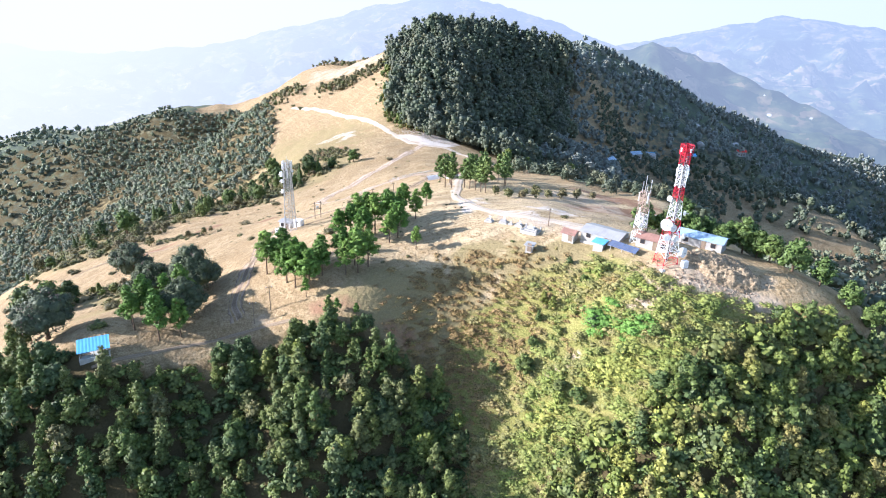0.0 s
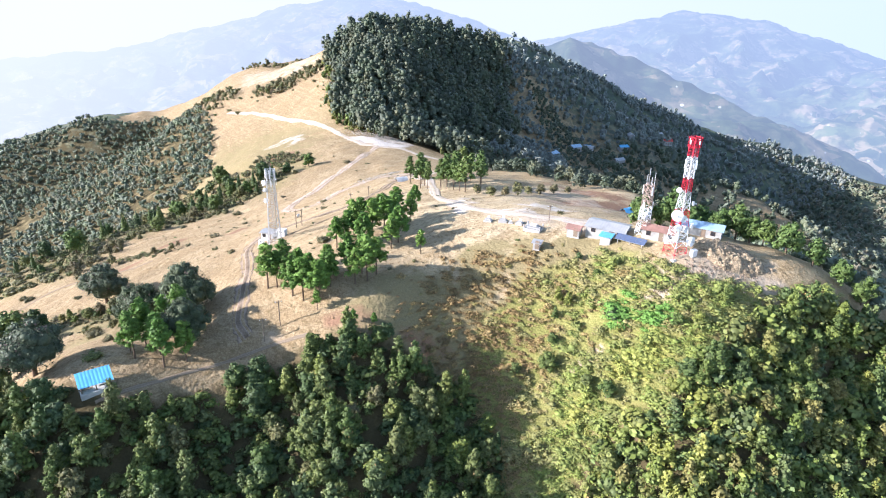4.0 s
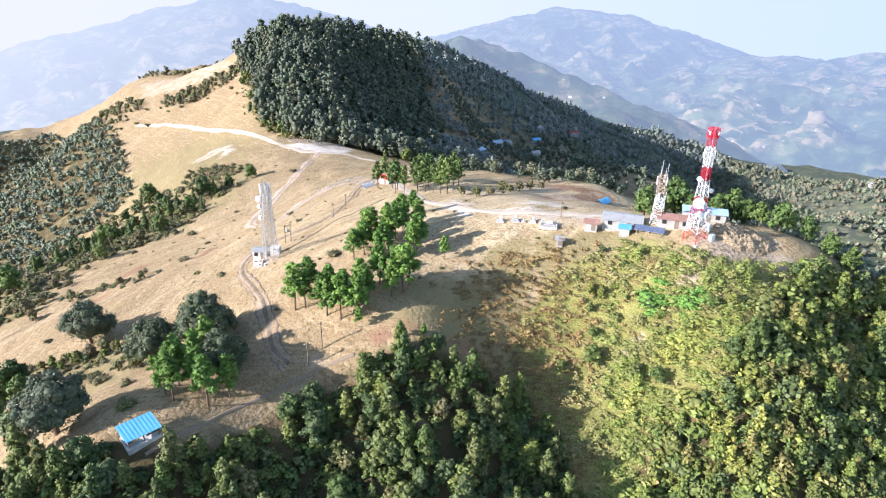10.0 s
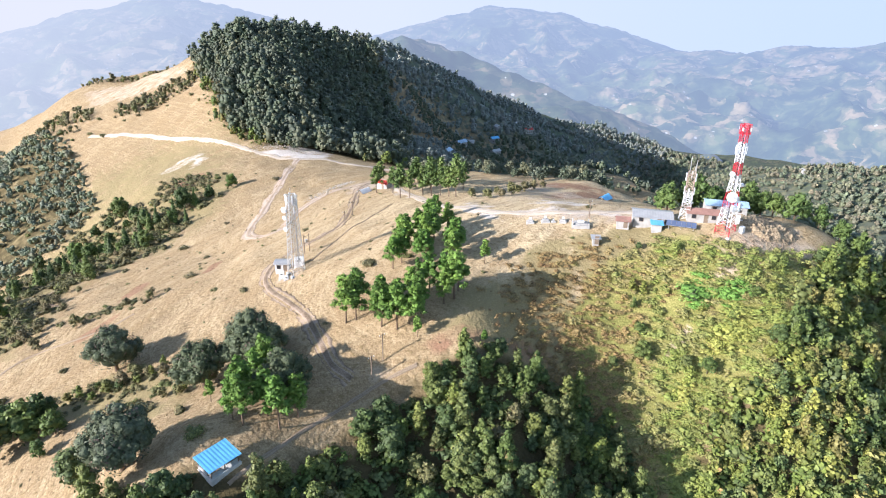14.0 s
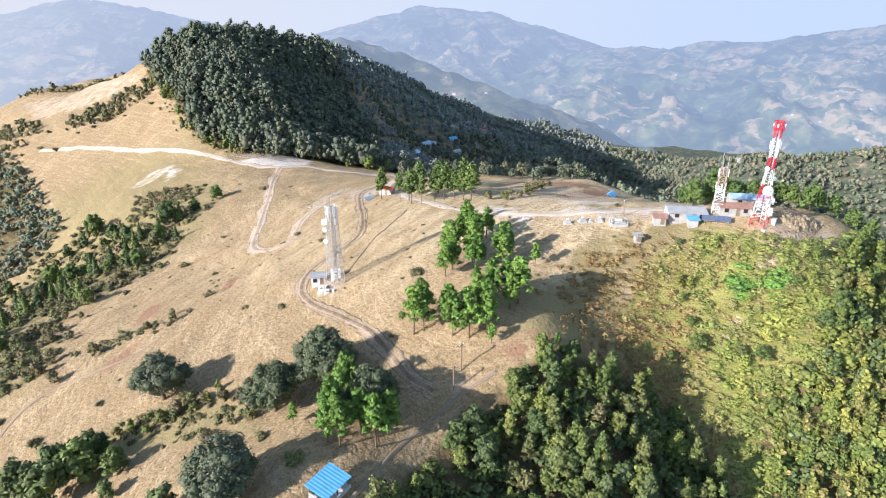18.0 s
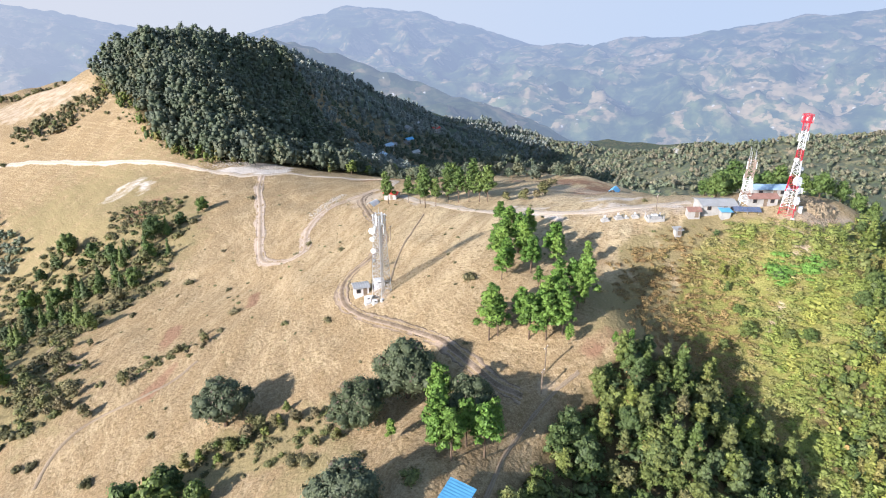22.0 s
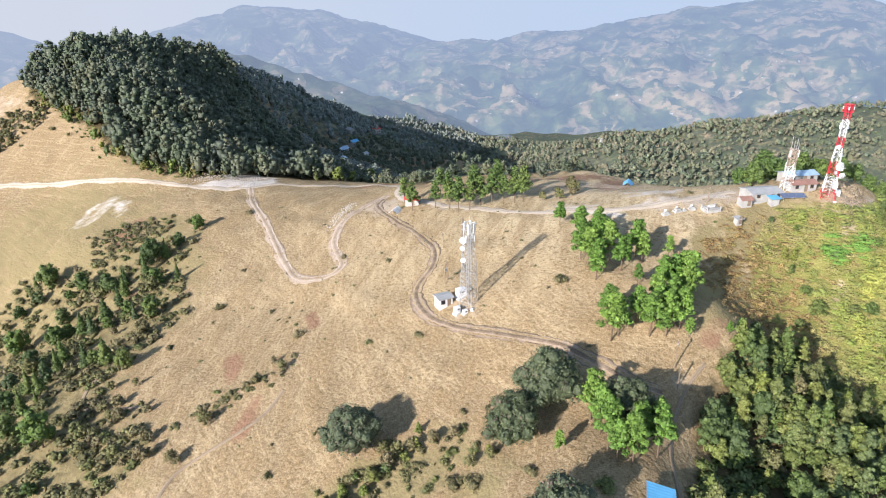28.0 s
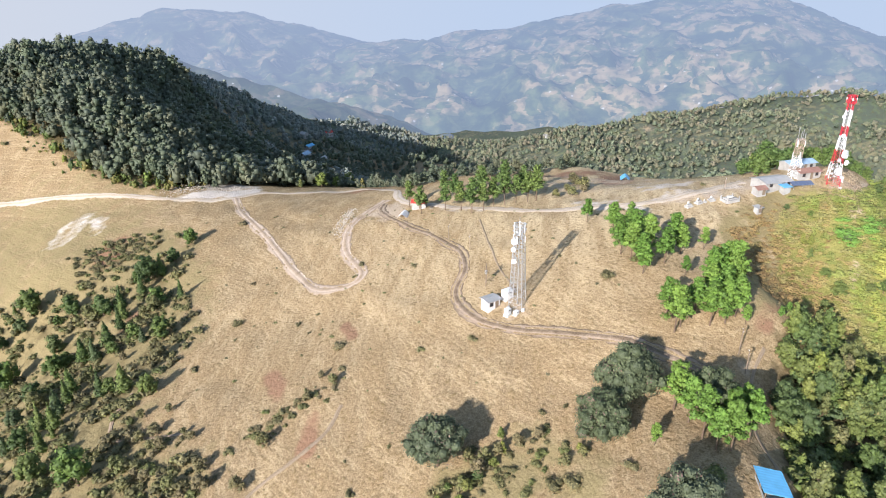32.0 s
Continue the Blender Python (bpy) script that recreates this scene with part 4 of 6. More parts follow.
def wood(name, spots, kinds, scale, leaf, label, seed, trunks=True, squash=1.0, spread=(0.65, 1.25), patchy=0.0, tone=None, swell=0.0):
    """A whole wood as one mesh, for trees that nobody could count."""
    rng = np.random.RandomState(seed)
    vs, qs, ts, ds, trees, base = [], [], [], [], [], 0
    tv, tq, tbase = [], [], 0
    zs = height(spots[:, 0], spots[:, 1])
    shade, turn_dry = ripple(spots[:, 0], spots[:, 1], 17, seed) * patchy, ripple(spots[:, 0], spots[:, 1], 13, seed + 1) * patchy
    clump = 1 + swell * ripple(spots[:, 0], spots[:, 1], 6.5, seed + 2)
    for n, ((x, y), z, sh, dr) in enumerate(zip(spots, zs, shade, turn_dry)):
        kind = kinds[rng.randint(len(kinds))]
        v, q, t, d = kind["crown"]
        s, a = scale * rng.uniform(*spread) * max(0.35, clump[n]) * (1.0 if tone is None else 0.6 + 0.65 * tone[n]), rng.uniform(0, 2 * math.pi)
        c, sn = math.cos(a) * s, math.sin(a) * s
        vs.append(np.stack((v[:, 0] * c - v[:, 1] * sn + x, v[:, 0] * sn + v[:, 1] * c + y, v[:, 2] * s * squash * rng.uniform(.85, 1.15) + z - 0.1), -1))
        qs.append(q + base)
        ts.append(np.clip(t + rng.uniform(-.15, .15), 0, 1)), ds.append(d)
        trees.append(np.full(len(t), tone[n] if tone is not None else (rng.uniform(0, 1) * (1 - .75 * patchy) + (sh + 1) * .35 + dr * .25) % 1.0))
        base += len(v)
        if trunks and kind["trunk"] is not None:
            v, q = kind["trunk"]
            v = v[:24] if len(v) >= 24 else v
            q = q[:18] if len(q) >= 18 else q
            tv.append(np.stack((v[:, 0] * c - v[:, 1] * sn + x, v[:, 0] * sn + v[:, 1] * c + y, v[:, 2] * s + z - 0.1), -1)), tq.append(q + tbase)
            tbase += len(v)
    root = new(name)
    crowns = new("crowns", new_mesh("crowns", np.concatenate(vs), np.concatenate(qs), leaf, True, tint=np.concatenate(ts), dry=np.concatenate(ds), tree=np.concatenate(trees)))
    crowns.parent = root
    tagged(crowns, kind="stuff")
    if tv:
        o = new("trunks", new_mesh("trunks", np.concatenate(tv), np.concatenate(tq), BARK, True))
        o.parent = root
        tagged(o, kind="stuff")
    return tagged(root, label, "woodland", kind="stuff")


# low shapes for woods far off
def lobes_far(rng):
    h = rng.uniform(5.5, 8.5)
    out = [(0, 0, h * .42, 1.8, 1.8, h * .40)]
    for k in range(4):
        a = k * 1.9 + rng.uniform(-.5, .5)
        out.append((math.cos(a) * 1.2, math.sin(a) * 1.2, h * rng.uniform(.3, .8), 1.1, 1.1, 1.2))
    return out, h


def lobes_tiny(rng):
    h = rng.uniform(5, 8)
    return [(0, 0, h * .42, 1.9, 1.9, h * .40), (rng.uniform(-1.3, 1.3), rng.uniform(-1.3, 1.3), h * .5, 1.4, 1.4, 1.6), (rng.uniform(-1, 1), rng.uniform(-1, 1), h * .75, 1.2, 1.2, 1.4)], h


def lobes_knoll(rng):
    h = rng.uniform(6.5, 9.0)
    out = [(0, 0, h * .45, 2.0, 2.0, h * .4)]
    for k in range(8):
        a, f = k * 2.4 + rng.uniform(-.5, .5), (k + rng.uniform(0, 1)) / 8
        r = 1.9 * math.sqrt(max(0.05, 1 - (1.6 * f - .55) ** 2))
        w = rng.uniform(.85, 1.4)
        out.append((math.cos(a) * r, math.sin(a) * r, h * (.25 + .68 * f), w, w, w * 1.0))
    return out, h


KNOLL_TREES = variants(6, 970, lobes_knoll, 95, 0.46, 0.94, 1, (0.5, 0.15, 0, 0.3, 1), LEAF_HILL, False)
FAR_TINY = variants(5, 980, lobes_tiny, 10, 1.1, 0.95, 1, (0.5, 0.15, 0, 0.3, 1), LEAF_HILL, False)
FAR_LOW = variants(5, 950, lobes_far, 26, 0.7, 0.92, 1, (0.5, 0.15, 0, 0.3, 1), LEAF_HILL, False)

# the dense wood on the south face: the trees nearest the flight line one by one, the rest as one wood
spots = scatter(SOUTH_WOOD, 2.35, 1, lambda x, y, r: (y > 70 + 0.06 * np.abs(x + 20)) & ~((np.abs(x + 65) < 7) & (y > 99)) & ~((np.abs(x + 46 + 0.3 * (y - 102)) < 6) & (y > 94) & (r.rand(len(x)) < 0.85)) & (r.rand(len(x)) < 0.5 + 0.38 * (ripple(x, y, 11, 61) > -0.1)))
spots2 = scatter(EAST_WOOD, 2.4, 2, lambda x, y, r: (y > 64) & (x < 118))
one_by_one = [(x, y) for x, y in spots if y > 85 and -88 < x < 10][-230:]
one_by_one2 = [(x, y) for x, y in spots2 if y > 84 and x < 80][-130:]
for n, (x, y) in enumerate(one_by_one + one_by_one2):
    rng = random.Random(n)
    edge = 1.0 if n % 5 else 0.7
    u = rng.random()
    kinds = EAST_TREES if x > 12 or u > 0.93 else DULL_TREES if u > 0.87 else ROUNDS if u > 0.5 else FOREST
    plant(kinds, rng.randrange(5), x, y, edge * (0.45 + 0.85 * rng.random() ** 1.3) * (0.82 if x < 12 else 0.74), "dark green broadleaf tree in dense hillside wood", "forest tree", "trees of the hillside wood", squash=1.1 if kinds is FOREST else 1.0)
chosen = {(round(x, 3), round(y, 3)) for x, y in one_by_one + one_by_one2}
rest = np.array([p for p in np.concatenate((spots, spots2)) if (round(p[0], 3), round(p[1], 3)) not in chosen])
wood("hillside_wood", rest[rest[:, 0] < 12], FOREST_REST, 0.76, LEAF_FOREST, "dense dark green wood on the steep slope", 5, True, 1.15, (0.45, 1.35))
wood("east_hillside_wood", rest[rest[:, 0] >= 12], FOREST_REST, 0.72, LEAF_EAST, "dense olive green wood below the compound", 55, True, 1.0, (0.45, 1.35))

spots = scatter(LOWER_WOOD, 8.6, 56, lambda x, y, r: y < 56)
wood("lower_wood", spots, FAR_TINY, 1.6, LEAF_FOREST, "dark dense wood running down to the valley", 57, False)

# bushes and bracken that fill the gaps of the woods
spots = np.concatenate((scatter(SOUTH_WOOD, 2.1, 3, lambda x, y, r: (y > 84) & (x > -95) & ~((np.abs(x + 65) < 5) & (y > 100)) & (r.rand(len(x)) < 0.75)),
                        ))
under = scatter(EAST_WOOD, 2.3, 4, lambda x, y, r: (y > 70) & (x < 105) & (r.rand(len(x)) < 0.85))
wood("east_understory", under, VINES, 2.3, LEAF_EAST, "olive bushes under the trees below the compound", 58, False, 0.9, (0.5, 1.3))
wood("wood_understory", spots, VINES, 1.6, LEAF_FOREST, "dark bushes under the trees of the hillside wood", 6, False, 0.9, (0.5, 1.3))

# added bushes that darken the ravine, standing in for shade cast there
ravine = scatter([(0, 107), (6, 98), (9, 86), (5, 68), (-5, 60), (-7, 84), (-4, 104)], 1.7, 75, lambda x, y, r: r.rand(len(x)) < 0.85)
wood("ravine_shade_bushes", ravine, VINES, 1.5, LEAF_FOREST, "dark bushes added to deepen the shade of the ravine beside the wood", 59, False, 0.9, (0.5, 1.3))

# vines and scrub between the two woods: brown bracken in the west, then olive, yellow and bright green patches
def scrub_tone(x, y, r):
    t = 0.03 + 0.46 / (1 + np.exp(-(x + 5 * ripple(x, y, 16, 43) - 19 - 0.25 * (y - 105)) / 4.5)) + 0.17 * ripple(x, y, 10, 44) + 0.10 * ripple(x, y, 4, 45) + r.uniform(-0.05, 0.05, len(x))
    t = t + 0.42 * np.maximum(blob(x, y, 36, 98, 4, 2.5), blob(x, y, 31, 99, 3, 2)) + 0.26 * blob(x, y, 18, 90, 9, 15) + 0.14 * blob(x, y, 17, 117, 3, 3)
    t = np.where(np.maximum(blob(x, y, 33, 108.5, 3.6, 3.0), blob(x, y, 37.7, 104, 3.0, 2.4)) + r.uniform(-.3, .3, len(x)) > 0.6, 0.96, np.clip(t, 0.03, 0.83))
    return np.where(np.maximum(blob(x, y, 27.8, 110, 2.2, 3), blob(x, y, 38.5, 110.7, 3, 1.5)) > 0.7, 0.05, t)


scrub_rng = np.random.RandomState(71)
WIDE_SCRUB = [(-4, 108), (-9, 116), (-4, 127), (8, 133), (18, 129), (28, 126), (38, 121), (47, 110), (64, 108), (82, 110), (80, 101), (54, 96), (36, 89), (23, 92), (14, 78), (5, 70), (4, 84), (6, 97), (0, 105)]
spots = scatter(WIDE_SCRUB, 1.1, 7, lambda x, y, r: (ripple(x, y, 9, 41) > -0.95) & (inside(SCRUB, x, y) | (r.rand(len(x)) < 0.45)) & (np.maximum(blob(x, y, 27.8, 110, 1.8, 2.6), blob(x, y, 38.5, 110.7, 2.4, 1.2)) < 0.75))
bracken = scatter([(-14, 108), (-17, 117), (-10, 128), (2, 134), (16, 133), (27, 128), (24, 118), (14, 108), (8, 100), (0, 104)], 1.0, 78, lambda x, y, r: r.rand(len(x)) < np.clip(0.95 - 0.05 * np.hypot(x - 4, (y - 118) * 1.1) + 0.35 * ripple(x, y, 7, 79), 0.12, 0.95))
wood("bracken", bracken, SCRUB_PLANTS, 0.95, LEAF_BRACKEN, "golden and rust-brown dry bracken on the slope", 61, False, 0.5, (0.5, 1.25), 0.3)
wood("green_scrub", spots, SCRUB_PLANTS, 1.35, LEAF_VINE, "bright green and yellow vines and brown bracken over the slope", 8, False, 0.6, (0.55, 1.25), 0.0, scrub_tone(spots[:, 0], spots[:, 1], scrub_rng), 0.45)
mounds = scatter(SCRUB, 3.6, 73, lambda x, y, r: (x > 10) & (r.rand(len(x)) < 0.35 + 0.4 * (ripple(x, y, 14, 74) > 0.2)))
wood("vine_mounds", mounds, FOREST_REST[5:], 0.46, LEAF_VINE, "vine-covered bushes standing out of the scrub", 10, False, 0.75, (0.55, 1.3), 0.0, scrub_tone(mounds[:, 0], mounds[:, 1], scrub_rng))
edge = scatter([(9, 70), (36, 70), (52, 92), (36, 93), (23, 96), (12, 92)], 1.7, 76, lambda x, y, r: r.rand(len(x)) < 0.85)
wood("wood_edge_vines", edge, SCRUB_PLANTS, 1.7, LEAF_VINE, "green vines and brambles at the edge of the wood", 60, False, 0.7, (0.5, 1.3), 0.0, np.clip(0.54 + 0.1 * ripple(edge[:, 0], edge[:, 1], 8, 46), 0.3, 0.7))
for n, (x, y, s) in enumerate([(28.4, 123.1, .34), (30.5, 117.4, .36), (31.5, 105.1, .42), (22.5, 117, .5), (24.2, 115.2, .5), (21.3, 114.4, .42), (39.8, 92.7, .8), (42.5, 93.8, .75), (37, 91.5, .6), (45, 100.1, .6)]):
    plant(EAST_TREES, n + 1, x, y, s, "rounded dark green bush standing among vines", "bush", "bushes among the vines", squash=0.85)
for n, (x, y, s) in enumerate([(18, 106, .8), (20, 110, .6), (31, 108, .55), (35, 100, .5), (27, 97, .7), (24, 100, .6), (41, 101, .55), (12, 108, .5), (52, 104, .5)]):
    plant(ROUNDS, n, x, y, s, "rounded olive bush standing among vines", "bush", "bushes among the vines", squash=0.8)

# the wooded knoll, the west flank and the valley side
spots = scatter(HILL_WOOD, 4.6, 11, lambda x, y, r: (x - 0.25 * (y - 400) < 72 + 14 * ripple(x, y, 40, 31)) & (r.rand(len(x)) < 0.98))
wood("knoll_wood", spots, KNOLL_TREES, 1.12, LEAF_HILL, "dark dense wood on the knoll", 12, False, 1.0, (0.6, 1.45), 0.5, None, 0.18)
spots = scatter(HILL_WOOD, 4.7, 12, lambda x, y, r: (x - 0.25 * (y - 400) > 66 + 14 * ripple(x, y, 40, 31)) & ((ripple(x, y, 60, 35) > -0.75) | (r.rand(len(x)) < 0.3)))
# sunlit spots keep plain hill leaves; haze-paled leaves only on the shaded flank
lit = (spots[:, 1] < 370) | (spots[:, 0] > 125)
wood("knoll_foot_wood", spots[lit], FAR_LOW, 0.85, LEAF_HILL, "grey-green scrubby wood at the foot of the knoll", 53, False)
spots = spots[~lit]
spots = spots[np.maximum(blob(spots[:, 0], spots[:, 1], 100, 585, 16, 34, -30), blob(spots[:, 0], spots[:, 1], 95, 455, 14, 20)) < 0.7]
wood("knoll_flank_wood", spots, FAR_LOW, 1.0, LEAF_FLANK_HAZED, "dark scrubby wood on the shaded flank of the knoll", 19, False)
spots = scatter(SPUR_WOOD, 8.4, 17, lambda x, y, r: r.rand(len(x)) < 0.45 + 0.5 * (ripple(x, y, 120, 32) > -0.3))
# spur foot lies in shade and keeps the darker leaves; haze-paled ones beyond
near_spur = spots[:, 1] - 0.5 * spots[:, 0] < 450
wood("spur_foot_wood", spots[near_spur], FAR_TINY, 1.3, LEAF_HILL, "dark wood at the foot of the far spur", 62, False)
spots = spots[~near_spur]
wood("spur_wood", spots, FAR_TINY, 1.4, LEAF_FLANK_HAZED, "hazy dark wood with clearings on the far spur", 18, False)
spots = scatter(WEST_WOOD, 3.7, 13, lambda x, y, r: (x > -330) & (r.rand(len(x)) < 0.25 + 0.72 * (ripple(x, y, 110, 6) > -0.5)))
wood("west_wood", spots, FAR_LOW, 0.8, LEAF_WEST_HAZED, "dull green wood on the west flank", 14, False, 0.8, (0.45, 1.35), 0.4)
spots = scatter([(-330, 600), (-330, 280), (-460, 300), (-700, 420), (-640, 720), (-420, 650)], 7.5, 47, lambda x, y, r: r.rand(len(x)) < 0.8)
wood("far_west_wood", spots, FAR_TINY, 1.1, LEAF_WEST_HAZED, "hazy dull wood running down the west flank", 48, False, 0.8, (0.45, 1.4), 0.4)
spots = scatter(EAST_WOODS, 6.3, 15, lambda x, y, r: (x > 330) & (x < 860) & (y < 900) & (r.rand(len(x)) < 0.3 + 0.62 * (ripple(x, y, 170, 7) > -0.1)))
near_side = scatter([(86, 118), (100, 165), (104, 215), (92, 250), (60, 300), (170, 350), (330, 420), (420, 300), (420, 60), (160, 60), (98, 100)], 4.9, 20, lambda x, y, r: r.rand(len(x)) < 0.6 + 0.4 * (ripple(x, y, 60, 36) > -0.3))
wood("valley_wood", spots, FAR_TINY, 1.15, LEAF_VALLEY_HAZED, "hazy mixed wood on the valley side", 16, False, 0.8, (0.45, 1.6), 0.4)
wood("east_slope_wood", near_side, FAR_LOW, 1.0, LEAF_VALLEY_HAZED, "mixed grey-green trees on the slope below the compound", 17, False, 0.85, (0.4, 1.45), 0.4)
fringe = np.random.RandomState(44)
line = np.array([(-45, 505), (-43, 470), (-40, 440), (-37, 405), (-33, 375), (-24, 358), (-12, 350)], float)
k = fringe.uniform(0, 5.999, 260)
spots = line[k.astype(int)] + (line[k.astype(int) + 1] - line[k.astype(int)]) * (k % 1)[:, None] + fringe.normal(0, 2.6, (260, 2)) + (2.0, 0)
wood("knoll_fringe", spots, VINES + FAR_LOW[:2], 0.62, LEAF_EAST, "yellow-green bushes along the foot of the knoll", 45, False, 1.1, (0.4, 1.5), 0.4)
for n, (x, y, k) in enumerate([(35, 320, 1.25), (46, 322, 0.9), (73.5, 342, 1.35), (82, 338, 0.9), (60, 318, 0.8), (24, 322, 0.6), (95, 335, 1.0)]):
    plant(EAST_TREES, n, x, y, k, "rounded pale green tree beyond the ridge road", "round tree", "trees beyond the ridge road")
for n, (x, y, k) in enumerate([(17.5, 187, .6), (21, 183, .72), (25, 181, .6), (29.5, 183, .8), (34, 187, .62), (39.5, 191.5, .75), (45, 195, .68), (51, 198, .55), (27, 188, .5)]):
    plant(DULL_TREES, n, x, y, k, "rounded grey-green bushy tree beside the ridge road", "round tree", "trees beside the ridge road", squash=0.85)

# ---------------------------------------------------------------- placed trees
PINE_SPOTS = [(-24.5, 142.2), (-18.5, 150.2), (-9.6, 156.3), (-15.9, 144.4), (-6.2, 153.0), (-18.2, 139.6), (-21.9, 143.6), (-13.0, 149.0), (-14.0, 153.0), (-20.5, 146.8), (-10.5, 151.5),
              (-10.0, 140.5), (-11.8, 138.0), (-21.6, 128.0), (-18.7, 127.0), (-17.6, 124.2), (-20.2, 123.6), (-15.6, 126.6),
              (-32.1, 127.8), (-33.4, 124.2), (-29.8, 124.8), (-31.0, 121.9), (-25.4, 124.0), (-27.6, 120.8), (-26.0, 126.8), (-35.9, 132.4), (-37.2, 129.0), (-39.2, 129.4)]
for n, (x, y) in enumerate(PINE_SPOTS):
    plant(PINES, n, x, y, (0.98, 1.15, 1.05, 1.24)[n % 4], "tall pine with bright green needles and bare lower trunk", "pine tree", "pines on the ridge", squash=0.88)
for n, (x, y, k) in enumerate([(-5.3, 134.6, .62), (-21.8, 133.6, .55), (-3.8, 166.2, .8), (-16.5, 112.6, .34), (-20.6, 113.4, .36), (-28, 118.6, .5)]):
    plant(PINES, n + 3, x, y, k, "small young pine with rounded bright crown", "pine tree", "young pines on the ridge")
NEAR_PINES = [(-56.4, 122.9, 1.2), (-61.6, 116.4, 1.12), (-63.6, 113.6, 0.85), (-62.2, 111.6, 1.1), (-58.0, 113.0, 1.1), (-56.6, 110.0, 1.15), (-53.0, 112.0, 1.0), (-66.5, 122.6, 0.5), (-58.6, 119.6, 1.0)]
for n, (x, y, k) in enumerate(NEAR_PINES):
    plant(PINES, n + 1, x, y, k, "bright green young pine beside grey oaks", "pine tree", "pines beside the oaks")
ROAD_PINES = [(0.5, 221.1), (0.9, 214.8), (-1.2, 208.9), (1.0, 205.9), (5.4, 205.0), (7.0, 201.6), (8.8, 198.4), (10.3, 194.9), (11.7, 192.6),
              (14.2, 232.1), (18.1, 218.9), (20.0, 210.1), (18.6, 201.5), (10, 224), (12, 214), (1.9, 238.5), (-3, 229)]
for n, (x, y) in enumerate(ROAD_PINES):
    plant(ROAD_GROVE, n + 2, x + 3, y, 0.98 + 0.12 * (n % 3), "pine in a small grove beside the dirt road", "pine tree", "grove by the road")
COMPOUND_PINES = [(47, 135), (52, 134.5), (56, 135.5), (61, 133), (65, 131), (68, 128.5), (72, 124), (75, 120), (79, 116), (84, 113), (50, 140), (59, 139), (66, 136), (73, 130), (88, 110), (58, 131.5), (63, 129), (70, 126)]
for n, (x, y) in enumerate(COMPOUND_PINES):
    plant(BROAD_PINES, n, x, y, (1.25, 1.05, 1.35, 1.1, 1.2)[n % 5] if n < 8 else 0.95, "broad green pine behind the mast compound", "pine tree", "pines behind the compound")
OAK_SPOTS = [(-57.2, 131.4, 1.42, 0), (-67.2, 132.0, 1.26, 1), (-54.2, 117.2, 1.15, 2), (-84.4, 156.0, 1.32, 1), (-80.9, 112.2, 1.38, 3)]
for x, y, s, k in OAK_SPOTS:
    plant(OAKS, k, x, y, s, "round grey-green oak with dense leathery crown", "oak tree", "oaks on the west shoulder", squash=1.12)
for n, (x, y, s) in enumerate([(-101, 144, 1.35), (-105, 149, 1.2), (-98, 148, 1.0), (-106, 142, 1.2), (-95, 140, .8), (-111, 149, 1.3), (-89, 118, 1.0), (-97, 134, .5)]):
    plant(GULLY_TREES, n, x, y, s * 1.2, "bright and dark green bushy tree below the oaks", "bushy tree", "trees below the oaks")

for n, (x, y, s) in enumerate([(-86, 148, .5), (-89, 147.5, .42), (-83.5, 147.5, .45), (-80, 146.5, .4), (-77, 146.5, .42), (-91.5, 150.5, .5), (-74.5, 148.5, .4), (-71, 134, .3), (-94, 152, .45), (-88, 151, .36)]):
    plant(EAST_TREES, n, x, y, s, "rounded olive bush below the oaks", "bush", "bushes below the oaks", squash=0.8)

SHRUB_SPOTS = [(-50.8, 257.3), (-86.1, 236.5), (-25.1, 298.0), (-31.2, 205.6), (-32.6, 226.3), (-67.3, 243.8), (-61.6, 178.6), (-54.8, 169.0), (-66.6, 201.1),
               (-73.3, 193.0), (-82.5, 138.3), (-77.9, 131.8), (-70.0, 141.6), (-74.2, 139.8), (-79.3, 134.6), (-61, 224), (-20, 146), (-28, 149), (31.4, 146.2),
               (-72, 124), (-70, 112), (-96.4, 167.2), (-84, 149), (-86, 150), (-81, 150), (-79, 152), (-88, 152)]
for n, (x, y) in enumerate(SHRUB_SPOTS):
    plant(SHRUBS, n, x, y, 0.9 + 0.35 * (n % 3), "low dark shrub on dry grass", "shrub", "shrubs on the grass slope", squash=0.8)
TALL_SHRUBS = [(-96.6, 193.3, .62), (-77.6, 191.4, .5), (-83.7, 193.3, .45), (-99.2, 226.7, .4), (-107.1, 217, .6), (-103.5, 232.6, .5), (-109.8, 196.8, .7), (-113, 203.4, .7),
               (-106, 189.6, .65), (-84, 160.5, .55), (-81, 151.5, .5), (-90.9, 267.3, .5), (-77, 196, .35), (-72, 133, .4), (-75, 135, .45), (-80, 148.5, .55), (-77.5, 147, .5), (-74.5, 144.5, .55), (-83, 148, .6), (-71.5, 142, .45), (-86, 149, .5)]
for n, (x, y, s) in enumerate(TALL_SHRUBS):
    plant(DULL_TREES, n, x, y, s, "bushy olive-brown thicket tree on the west slope", "thicket tree", "thicket on the west slope")
GULLY_SPOTS = [(-53.5, 300.1), (-43.6, 304.4), (-80.7, 300.5), (-64.9, 298.3), (-98.2, 291.0), (-95.9, 305.5), (-111.6, 280.6), (-109.6, 310.5), (-97.2, 329.2),
               (-122.9, 257.8), (-126.2, 240.3), (-121.8, 226.3), (-83.3, 274.8), (-70.1, 284.0), (-85.2, 314.5), (-92.0, 330.8), (-103.8, 331.1)]
for n, (x, y) in enumerate(GULLY_SPOTS):
    plant(GULLY_TREES, n, x, y, 0.95 + 0.2 * (n % 4), "leafy green tree in the gully", "gully tree", "trees in the gully")
